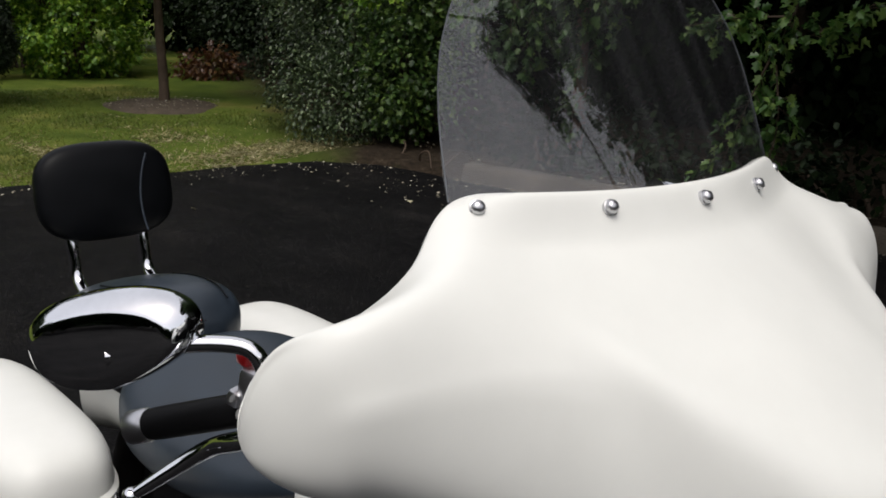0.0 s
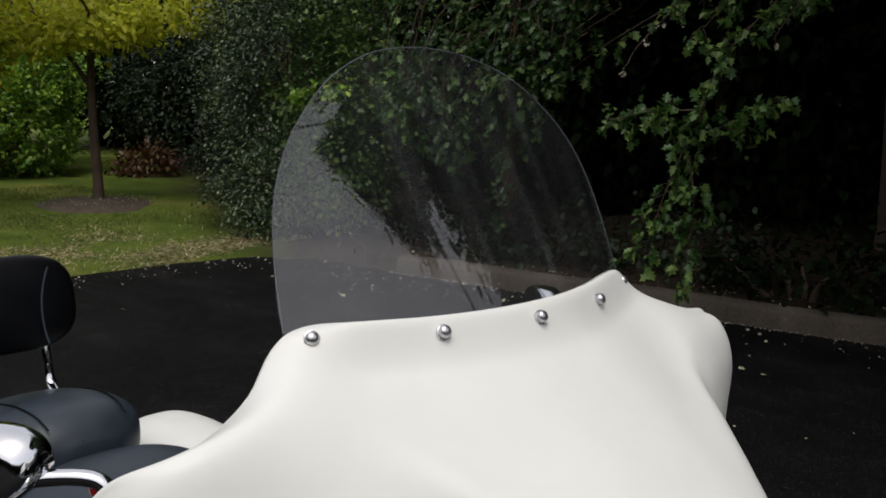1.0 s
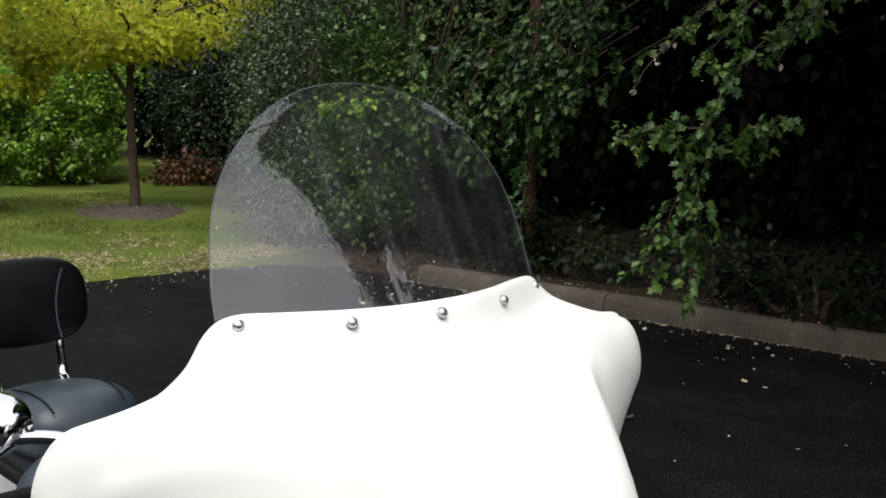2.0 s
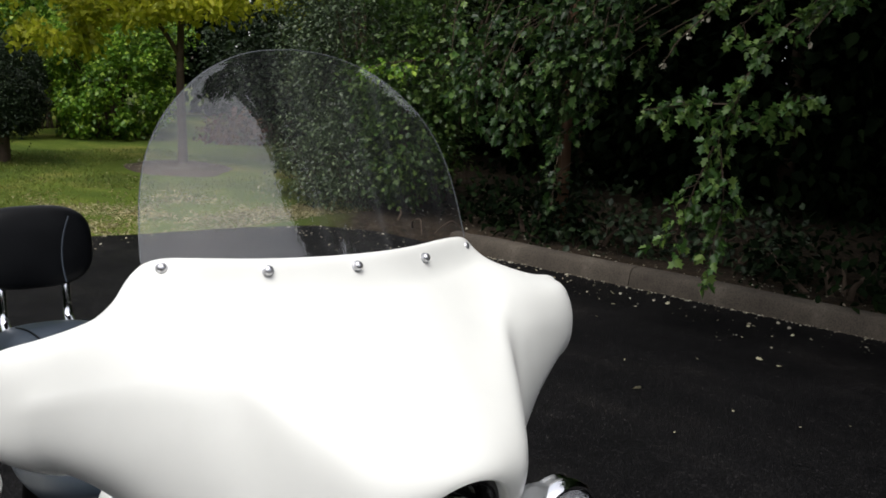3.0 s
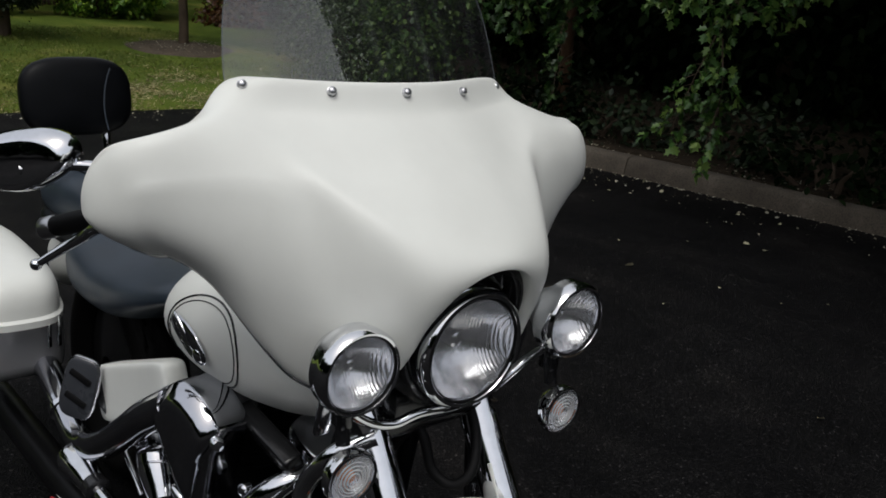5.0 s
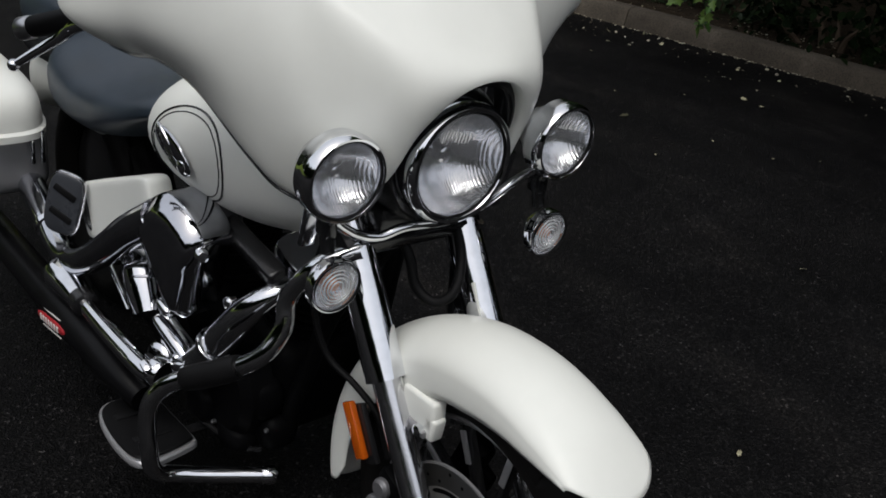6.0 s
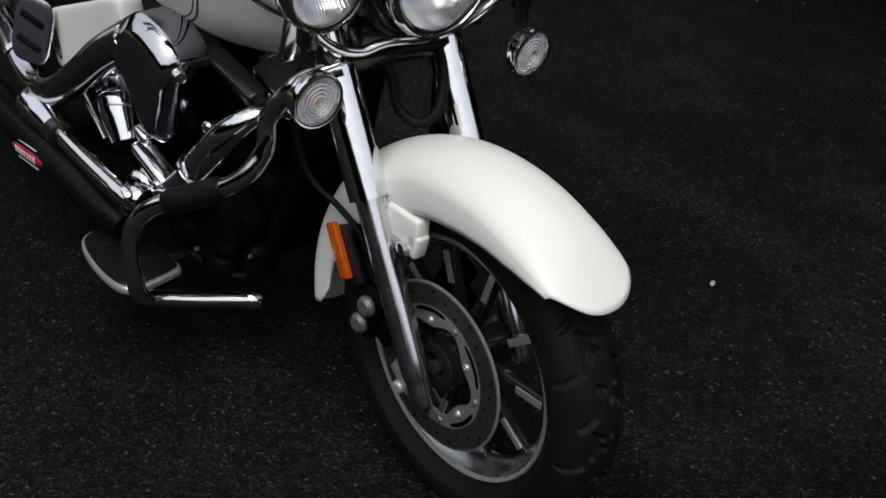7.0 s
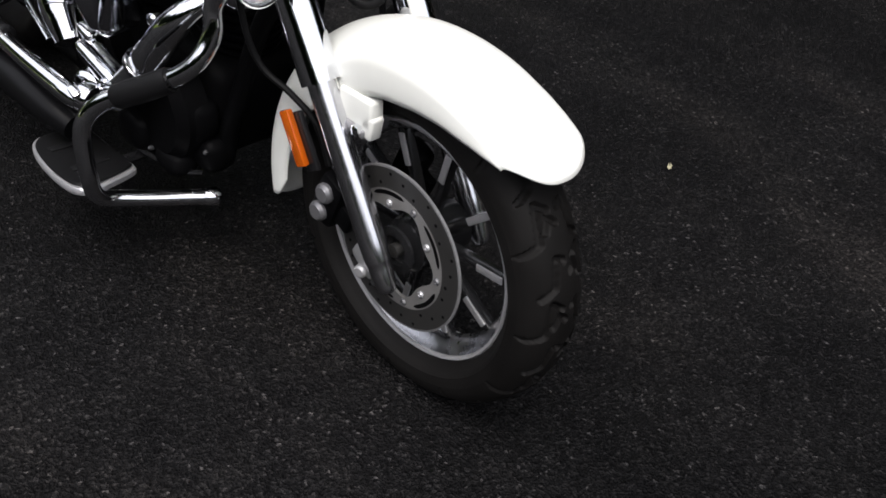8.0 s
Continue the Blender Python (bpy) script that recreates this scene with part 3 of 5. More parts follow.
# boughs added above the view, over the kerb, to keep the light off it
for i, (x, y, h, half) in enumerate([(-0.9, 9.2, 4.6, (2.0, 3.2, 1.2)), (1.3, 9.4, 4.8, (1.4, 3.2, 1.2))]):
    tree("tree", "unseen added tree whose boughs shade the kerb", (x, y, 0.15), 3.4, 0.05,
         [((x, y - 3.9, h), half, 520, 28, 0.25, 1.5)], LEAF_NEAR, BARK, 0.09, OVAL, group="woodland trees", seed=70 + i)


# hanging sprays of leaves on the outermost twigs
def spray(points, leaf, size, count, seed, label, reach=(0.07, 0.20), each=7):
    """A drooping twig with side shoots that carry the leaves."""
    t = thing("branch", label, "branch", points[0], "hanging branches")
    r = np.random.default_rng(seed)
    p0 = np.array(points[0])
    line = curve([np.array(p) - p0 for p in points], 14)
    stems = [sweep([tuple(np.array(p) - p0) for p in points], [0.007] + [0.004] * (len(points) - 2) + [0.002], 6, 6)]
    ps, ws = [], []
    for i in range(count):
        s = int((0.12 + 0.88 * (i + r.random()) / count) * (len(line) - 1))
        along = line[min(s + 1, len(line) - 1)] - line[s - 1]
        along /= np.linalg.norm(along) + 1e-9
        way = r.normal(size=3) * np.array([1, 0.6, 0.5]) + along * 0.6 + np.array([0, -0.1, -0.25])
        way /= np.linalg.norm(way)
        span = reach[0] + (reach[1] - reach[0]) * r.random()
        bend = np.array([0, 0, -0.25 * span])
        tip = line[s] + way * span + bend
        stems.append(sweep([tuple(line[s]), tuple((line[s] + tip) / 2 + np.array([0, 0, 0.02])), tuple(tip)], [0.0022, 0.0018, 0.001], 4, 3))
        for q in range(each):
            f = 0.30 + 0.75 * (q + r.random()) / each
            ps.append(line[s] + way * span * f + bend * f * f + r.normal(size=3) * 0.012)
            ws.append(way * 0.7 + r.normal(size=3) * 0.55 + np.array([0, -0.25, -0.35]))
    part("twig", joined(*stems), BARK, t)
    ob = new("leaves", leaf_mesh("leaves", np.array(ps), np.array(ws), size * (0.55 + 0.8 * r.random(len(ps))), leaf, LOBED, 0.35))
    ob.parent = t
    return t


DROOPING = "drooping twig with lobed green leaves over the asphalt"
SPRAYS = [
    [(-2.45, 5.4, 2.7), (-2.45, 4.7, 2.2), (-2.58, 4.35, 1.86), (-2.66, 4.25, 1.55), (-2.74, 4.22, 1.3)],
    [(-2.72, 4.25, 1.52), (-2.98, 4.2, 1.50), (-3.34, 4.18, 1.44)],
    [(-2.62, 4.3, 1.40), (-2.40, 4.22, 1.48), (-2.18, 4.18, 1.60)],
    [(-2.76, 4.22, 1.28), (-2.90, 4.25, 0.98), (-3.02, 4.25, 0.62)],
    [(-2.72, 4.22, 1.25), (-2.70, 4.28, 0.90), (-2.78, 4.3, 0.50)],
    [(-2.10, 5.2, 2.7), (-2.20, 4.7, 2.3), (-2.34, 4.4, 2.02)],
    [(-3.00, 5.5, 2.75), (-3.05, 4.9, 2.4), (-3.12, 4.5, 2.10)],
    [(-2.70, 5.3, 2.75), (-2.72, 4.8, 2.35), (-2.80, 4.4, 1.98)],
]
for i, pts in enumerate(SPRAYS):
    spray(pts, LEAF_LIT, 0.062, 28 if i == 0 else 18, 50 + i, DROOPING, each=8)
# the curtain of branches between the thicket and the trunks: how low each stretch of it hangs
CURTAIN = [(-6.5, 1.35), (-6.2, 1.12), (-5.9, 0.98), (-5.55, 0.84), (-5.2, 1.05), (-4.9, 1.2), (-4.5, 1.5)]
r = np.random.default_rng(500)
for i in range(21):
    x = -6.5 + 2.0 * ((i * 0.618) % 1.0)
    low = float(np.interp(x, [c[0] for c in CURTAIN], [c[1] for c in CURTAIN])) + 0.30 * r.random()
    y = 4.95 + 0.45 * r.random() + 0.10 * (x + 5.5)
    top = max(low + 0.55, 1.5 + 0.9 * r.random())
    dx = 0.32 + 0.18 * r.normal()
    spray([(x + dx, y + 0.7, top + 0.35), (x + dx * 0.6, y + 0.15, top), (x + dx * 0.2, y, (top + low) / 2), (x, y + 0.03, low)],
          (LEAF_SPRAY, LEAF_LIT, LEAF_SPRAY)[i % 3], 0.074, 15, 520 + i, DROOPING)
# a few that hang in front of the twin trunks
for i, x in enumerate((-5.0, -4.84, -4.70, -4.58, -4.42, -4.28)):
    low = 1.52 + 0.12 * (i % 3)
    spray([(x + 0.1, 5.5, 2.75), (x + 0.05, 5.05, 2.35), (x, 4.95, 1.9), (x - 0.04, 4.97, low)], LEAF_SPRAY if i % 2 else LEAF_NEAR, 0.072, 24, 590 + i, DROOPING)
# two low shoots by the trunks, and one bright one on the thicket
spray([(-5.05, 5.5, 1.25), (-4.95, 5.1, 1.12), (-4.80, 4.95, 0.92)], LEAF_SPRAY, 0.062, 12, 570, DROOPING)
spray([(-5.25, 5.6, 0.85), (-5.15, 5.3, 0.72), (-5.02, 5.15, 0.52)], LEAF_NEAR, 0.060, 10, 571, DROOPING)
spray([(-7.0, 5.2, 1.70), (-7.25, 4.95, 1.66), (-7.5, 4.85, 1.60)], LEAF_LIME, 0.060, 16, 572, "bright young shoot on the thicket")
# withered tufts on bare twigs
spray([(-3.1, 5.0, 2.4), (-3.20, 4.4, 1.95), (-3.22, 4.25, 1.78)], LITTER, 0.036, 3, 77, "bare twig with a few withered pale leaves", (0.03, 0.07), 4)
spray([(-2.2, 5.0, 2.5), (-2.26, 4.5, 2.1), (-2.28, 4.3, 1.92)], LITTER, 0.034, 2, 78, "bare twig with a few withered pale leaves", (0.03, 0.05), 2)

# undergrowth along the kerb, its shade put into the dark leaf colours
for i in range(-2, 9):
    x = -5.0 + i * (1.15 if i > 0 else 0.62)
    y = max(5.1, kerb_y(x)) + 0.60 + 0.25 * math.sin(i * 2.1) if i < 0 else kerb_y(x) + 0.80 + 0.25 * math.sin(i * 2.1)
    bush("bush", "low dark undergrowth behind the kerb", (x, y, 0.12), [((x, y, 0.28), (0.75, 0.32, 0.28), 40, 20, 0.11)], LEAF_TOPIARY if 0 <= i < 2 else LEAF_SHADE, 0.075, group="undergrowth", seed=90 + i)

# the evergreen thicket at the corner of the car park
bush("bush", "tall dark evergreen thicket at the asphalt's corner", (-8.6, 5.7, 0.05),
     [((-8.7, 5.6, 1.7), (1.15, 0.95, 1.7), 330, 76, 0.12), ((-9.2, 6.6, 3.3), (1.6, 1.4, 1.8), 220, 50, 0.2), ((-8.2, 4.9, 0.5), (0.75, 0.5, 0.5), 100, 50, 0.09)],
     LEAF_DARK, 0.040, seed=110)
bush("bush", "tall green thicket beside the broken kerb end", (-7.8, 5.7, 0.08),
     [((-7.85, 5.65, 1.35), (0.78, 0.62, 1.35), 220, 30, 0.12), ((-7.4, 6.6, 3.3), (1.3, 1.2, 1.5), 150, 22, 0.2), ((-7.5, 5.35, 0.85), (0.5, 0.4, 0.65), 70, 36, 0.1)],
     LEAF_THICKET, 0.058, LOBED, seed=111)

# lawn side: young yellow-leaved tree in a mulch bed
young = tree("tree", "young tree with yellow-green leaves in a mulch bed", (-11.35, 4.5, 0.1), 2.35, 0.062,
     [((-11.4, 4.4, 2.85), (1.7, 1.8, 0.30), 60, 60, 0.12), ((-11.2, 4.5, 2.28), (0.85, 0.95, 0.10), 34, 60, 0.09), ((-11.5, 2.95, 1.78), (0.40, 0.55, 0.09), 20, 60, 0.075),
      ((-11.4, 3.65, 2.10), (0.6, 0.6, 0.09), 24, 60, 0.08), ((-12.0, 2.8, 2.40), (0.9, 0.9, 0.12), 26, 60, 0.1), ((-10.7, 5.2, 2.42), (0.7, 0.6, 0.10), 20, 60, 0.1)],
     LEAF_GOLD, BARK, 0.088, OVAL, seed=120)
part("limb", sweep([(0, -0.03, 1.50), (0, -0.22, 1.78), (0.02, -0.45, 2.05), (0, -0.75, 2.5)], [0.034, 0.028, 0.022, 0.012], 9, 5), BARK, young)
part("limb", sweep([(0, -0.40, 2.0), (0, -0.95, 2.02), (0, -1.45, 1.80)], [0.018, 0.013, 0.006], 7, 5), BARK, young)
rows = [[(r * math.cos(a) * 1.15 * (1 + 0.1 * noise.noise((math.cos(a) * 2, math.sin(a) * 2, 0))), r * math.sin(a) * 1.0, h + 0.012 * noise.noise((r * 9, a * 5, 0)))
         for a in np.arange(40) * 2 * math.pi / 40] for r, h in ((0.02, 0.09), (0.25, 0.085), (0.5, 0.06), (0.72, 0.02), (0.80, -0.05))]
bed = part("mulch_bed", loft(rows), MULCH)
bed.location = (-11.35, 4.5, 0.10)
tagged(bed, "round bed of wood-chip mulch under the young tree", "mulch bed")

# shrubs beyond the lawn
bush("bush", "broad bright green vine-covered shrub beyond the lawn", (-15.3, 5.0, 0.1),
     [((-15.4, 5.0, 1.05), (0.95, 1.05, 1.0), 190, 60, 0.085), ((-15.8, 5.3, 1.85), (1.0, 1.2, 0.6), 110, 54, 0.11), ((-15.6, 4.3, 1.55), (0.7, 0.6, 0.5), 55, 54, 0.09)],
     LEAF_LIME, 0.075, seed=130)
bush("bush", "tall yellowing shrub behind the clipped globes", (-17.2, 4.6, 0.1),
     [((-17.2, 4.4, 2.25), (0.9, 1.7, 0.55), 170, 56, 0.16), ((-17.4, 5.4, 2.9), (1.2, 1.8, 0.7), 130, 46, 0.2)],
     LEAF_LIME, 0.085, seed=133)
# the hedge's shade is put into its dark leaf colour
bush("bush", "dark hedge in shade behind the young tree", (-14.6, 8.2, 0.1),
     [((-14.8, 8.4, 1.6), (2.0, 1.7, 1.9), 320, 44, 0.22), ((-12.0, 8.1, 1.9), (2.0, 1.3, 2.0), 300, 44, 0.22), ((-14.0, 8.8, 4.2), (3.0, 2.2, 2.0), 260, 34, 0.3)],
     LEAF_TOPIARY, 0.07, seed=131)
bush("bush", "small russet shrub at the lawn's edge", (-14.3, 6.7, 0.1), [((-14.3, 6.7, 0.32), (0.6, 0.45, 0.3), 46, 22, 0.09)], LEAF_RED, 0.09, seed=132)


def topiary(base, centre, size, seed):
    t = thing("topiary", "dark clipped globe shrub on a short trunk", "shrub", base, "clipped shrubs")
    part("trunk", sweep([(0, 0, -0.1), (0.02, 0.01, 0.25), (0.0, 0.0, centre[2] - base[2] - size[2] * 0.5)], [0.09, 0.07, 0.05], 10, 5), BARK, t)
    p, w, r = clumps(centre, size, 900, 24, 0.04, shell=0.92, low=-0.75, seed=seed, uneven=0.07)
    q, v, _ = clumps(centre, np.array(size) * 0.8, 200, 14, 0.12, shell=0.5, seed=seed + 1)
    p, w = np.vstack([p, q]) - np.array(base), np.vstack([w, v])
    ob = new("foliage", leaf_mesh("foliage", p, w, 0.036 * (0.6 + 0.8 * r.random(len(p))), LEAF_TOPIARY, OVAL))
    ob.parent = t


topiary((-12.5, 2.55, 0.1), (-12.5, 2.46, 0.86), (0.58, 0.58, 0.44), 140)
topiary((-15.3, 3.25, 0.1), (-15.3, 3.25, 1.15), (0.62, 0.62, 0.60), 142)
# distant trees with shade put into their leaf colour
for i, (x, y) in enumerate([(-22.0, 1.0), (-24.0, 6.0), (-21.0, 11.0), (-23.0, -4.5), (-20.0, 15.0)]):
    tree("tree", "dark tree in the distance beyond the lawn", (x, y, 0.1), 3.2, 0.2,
         [((x, y, 3.0), (2.6, 3.0, 3.0), 460, 20, 0.4), ((x, y, 6.5), (3.0, 3.2, 2.6), 200, 18, 0.5)], LEAF_SHADE, BARK, 0.30, OVAL, group="distant trees", seed=150 + i)


# unseen tree line added on the far sides, for a dark horizon in chrome
for i in range(26):
    a = radians(-168 + i * 8.2)
    x, y = 34 * math.cos(a) + 2 * math.sin(i * 1.7), 34 * math.sin(a) + 2 * math.cos(i * 2.3)
    tree("tree", "unseen tree added for a dark horizon in the chrome", (x, y, -0.05), 3.5, 0.25,
         [((x, y, 5.2 + math.sin(i * 2.9)), (4.6, 4.6, 4.6), 300, 6, 0.7)], LEAF_DARK, BARK, 1.05, OVAL, group="distant trees", seed=300 + i)


# grass, straw, litter
def grass_stuff():
    r = np.random.default_rng(200)
    p, m = [], []
    n = 62000
    x = lot_edge_x(0) - 0.03 - 5.8 * r.random(n) ** 1.6
    y = -1.5 + 6.6 * r.random(n)
    keep = np.hypot((x + 11.35) / 1.1, y - 4.5) > 0.95
    x, y = x[keep], y[keep]
    edge = np.array([lot_edge_x(v) for v in y])
    far = edge - x
    keep = far > 0.0
    x, y, far = x[keep], y[keep], far[keep]
    z = -0.05 + np.clip((far + 0.02) / 0.35, 0, 1) * 0.085 + 0.02 * np.clip(far, 0, 6)
    dry = (r.random(len(x)) < np.where(y > 2.0, np.clip(1.8 - far / 1.5, 0.06, 1), np.clip(0.9 - far / 0.7, 0.04, 0.9)))
    way = r.normal(size=(len(x), 3)) * np.array([0.5, 0.5, 0.25]) + np.array([0, 0, 0.8])
    flat = r.normal(size=(len(x), 3)) * np.array([1, 1, 0.2]) + np.array([0, 0, 0.25])
    pts = np.stack([x, y, z - 0.005], 1)
    for name, sel, w, material, size, label in (("grass", ~dry, way, BLADE, 0.038, "short green lawn grass"), ("dry_grass", dry, flat, STRAW, 0.046, "pale dry cut grass along the asphalt")):
        ob = new(name, leaf_mesh(name, pts[sel], w[sel], size * (0.5 + r.random(sel.sum())), material, SLIM, 0.4))
        tagged(ob, label, "grass", kind="stuff")


def litter_stuff():
    r = np.random.default_rng(210)
    p = []
    for i in range(300):
        x = -5.9 + 8 * r.random()
        p.append((x, kerb_y(x) - 0.05 - abs(r.normal()) * 0.35, 0.006))
    for i in range(220):
        y = 1.2 + 3.4 * r.random()
        p.append((lot_edge_x(y) + abs(r.normal()) * 0.25, y, 0.006))
    for i in range(150):
        x = -7.2 + 2.4 * r.random()
        p.append((x, 4.55 - abs(r.normal()) * 0.45, 0.006))
    for i in range(900):
        x = -7.4 + 9 * r.random()
        p.append((x, max(4.85, kerb_y(x)) + 0.2 + 1.2 * r.random(), 0.14))
    for i in range(420):
        a, q = 2 * math.pi * r.random(), 0.76 * r.random() ** 0.5
        p.append((-11.35 + 1.1 * q * math.cos(a), 4.5 + q * math.sin(a), 0.20 - 0.07 * q * q))
    for i in range(520):
        x = -6.0 + 8 * r.random()
        p.append((x, kerb_y(x) - 0.015 - 0.03 * r.random() ** 2, 0.006))
    p = np.array(p)
    w = r.normal(size=(len(p), 3)) * np.array([1, 1, 0.12])
    ob = new("leaf_litter", leaf_mesh("leaf_litter", p, w, 0.010 + 0.026 * r.random(len(p)) ** 2, LITTER, OVAL, 0.3))
    tagged(ob, "scattered pale fallen leaves and chips on the ground", "leaf litter", kind="stuff")


def fallen_leaves():
    r = np.random.default_rng(220)
    spots = [(-2.33, 3.18, 0.055), (-2.16, 4.22, 0.045), (-2.33, 4.25, 0.045), (-0.69, 2.33, 0.032), (-6.13, 2.24, 0.055), (-5.47, 3.77, 0.06), (-3.92, 4.75, 0.05), (-2.52, 3.91, 0.022), (-2.72, 3.50, 0.018),
             (-1.83, 2.82, 0.016), (-1.85, 3.31, 0.018), (-1.53, 3.41, 0.026), (-1.40, 3.65, 0.024), (-3.68, 4.47, 0.04), (-3.79, 5.01, 0.05), (-3.48, 4.89, 0.04), (-3.50, 4.10, 0.025), (-4.84, 4.81, 0.06), (-4.46, 4.57, 0.045),
             (-2.66, 4.60, 0.02), (-2.74, 4.43, 0.02), (-2.52, 4.96, 0.03), (-3.17, 5.04, 0.025), (-2.79, 4.89, 0.03), (-0.10, 1.08, 0.022)]
    for x, y, s in spots:
        ob = new("fallen_leaf", leaf_mesh("fallen_leaf", np.array([(0, 0, 0.0)]), r.normal(size=(1, 3)) * np.array([1, 1, 0.02]), np.array([s]), LEAF_DEAD, LOBED, 0.18))
        ob.location = (x, y, 0.012)
        tagged(ob, "curled yellow fallen leaf on the asphalt", "leaf", "fallen leaves")


def roots():
    for i, (x, y) in enumerate([(-6.75, 4.95), (-6.45, 5.0), (-7.1, 5.0)]):
        t = part("root", sweep([(0, 0, 0), (0.08, -0.06, 0.16), (0.2, -0.05, 0.22), (0.33, -0.12, 0.0)], [0.014, 0.011, 0.009, 0.006], 7, 5), BARK)
        t.location, t.rotation_euler, t.scale = (x, y, 0.02), (0, 0, i * 1.3), (0.9, 0.9, 0.6)
        tagged(t, "bare arched root on the eroded bank", "root", "roots")


grass_stuff()
litter_stuff()
fallen_leaves()
roots()


# ---- the motorcycle: nose towards +x, its right side towards -y ----
bike = thing("motorcycle", "pearl white touring motorcycle with batwing fairing, chrome lamps and black seat", "motorcycle")
WC = Vector((0.022, 0, 0.336))


# fairing: six lines from the middle outwards, from the screen's lip down to the lower edge
TIP = Vector((-.503, .507, 1.170))
LIP = [(-.404, 0, 1.371), (-.409, .07, 1.371), (-.426, .14, 1.371), (-.451, .21, 1.372), (-.474, .268, 1.372), (-.489, .298, 1.35), (-.508, .330, 1.292), (-.52, .380, 1.259), (-.52, .424, 1.242)]
FOOT = [(-.378, 0, 1.333), (-.383, .07, 1.333), (-.402, .14, 1.333), (-.428, .21, 1.334), (-.451, .272, 1.336), (-.46, .303, 1.332), (-.458, .344, 1.318), (-.456, .394, 1.308), (-.464, .446, 1.294)]
SLOPE = [(-.25, 0, 1.25), (-.255, .07, 1.25), (-.28, .135, 1.252), (-.33, .205, 1.268), (-.372, .262, 1.288), (-.39, .31, 1.296), (-.396, .352, 1.294), (-.402, .397, 1.288), (-.424, .446, 1.284)]
RIDGE = [(-.15, 0, 1.178), (-.153, .068, 1.178), (-.17, .13, 1.178), (-.235, .19, 1.208), (-.305, .24, 1.235), (-.338, .295, 1.248), (-.359, .345, 1.246), (-.378, .395, 1.24), (-.4, .446, 1.23)]
HOLLOW = [(-.112, 0, 1.152), (-.116, .065, 1.14), (-.13, .12, 1.11), (-.178, .165, 1.08), (-.24, .215, 1.06), (-.285, .262, 1.08), (-.325, .315, 1.11), (-.362, .372, 1.13), (-.402, .438, 1.15)]
LOWER = [(-.108, 0, 1.135), (-.117, .06, 1.115), (-.147, .105, 1.05), (-.187, .125, .965), (-.245, .165, .905), (-.315, .225, .915), (-.350, .276, .969), (-.410, .341, 1.064), (-.450, .389, 1.102)]


def wing_end(lines):
    """Closes the outermost column of each line into a rounded end at TIP."""
    ring = np.array([line[-1] for line in lines])
    low, high = ring.min(0), ring.max(0)
    middle = np.array([(low[0] + high[0]) / 2, ring[:, 1].mean(), (low[2] + high[2]) / 2])
    for deg in (20, 38, 54, 68, 80, 90):
        c, q = math.cos(radians(deg)), math.sin(radians(deg))
        column = middle + (np.array(TIP) - middle) * q + c * (ring - middle)
        column[5, 2] += 0.012 * math.sin(radians(2 * deg))
        column[4, 2] += 0.004 * math.sin(radians(2 * deg))
        for line, point in zip(lines, column):
            line.append(tuple(point))
    return lines


def swell(v, lo, hi):
    f = min(1.0, max(0.0, (v - lo) / (hi - lo)))
    return f * f * (3 - 2 * f)


def left_side(x, y, z):
    """Makes the left wing fuller and rounder than the right one, to fit the camera's view."""
    upper = swell(z, 1.19, 1.26)
    rise = -.011 * math.exp(-((y - .385) / .045) ** 2) + .005 * math.exp(-((y - .335) / .035) ** 2) - .010 * swell(y, .39, .45) - .005 * math.exp(-((y - .27) / .04) ** 2) * swell(z, 1.34, 1.37)
    lip = .011 * math.exp(-((y - .325) / .022) ** 2) * (1 - swell(x, -.488, -.465))
    return x, y * (1 + 0.18 * y * y) + .010 * swell(y, .27, .40), z + 0.06 * y ** 3 + rise * upper + lip


def right_side(x, y, z):
    """Moves the right wing's rear edge a little forward, to fit the camera's view."""
    f = swell(y, .285, .33) * (1 - swell(y, .43, .50)) * swell(z, 1.20, 1.26) * (1 - swell(x, -.462, -.385))
    return x + .034 * f, -y - .010 * f, z + .008 * f


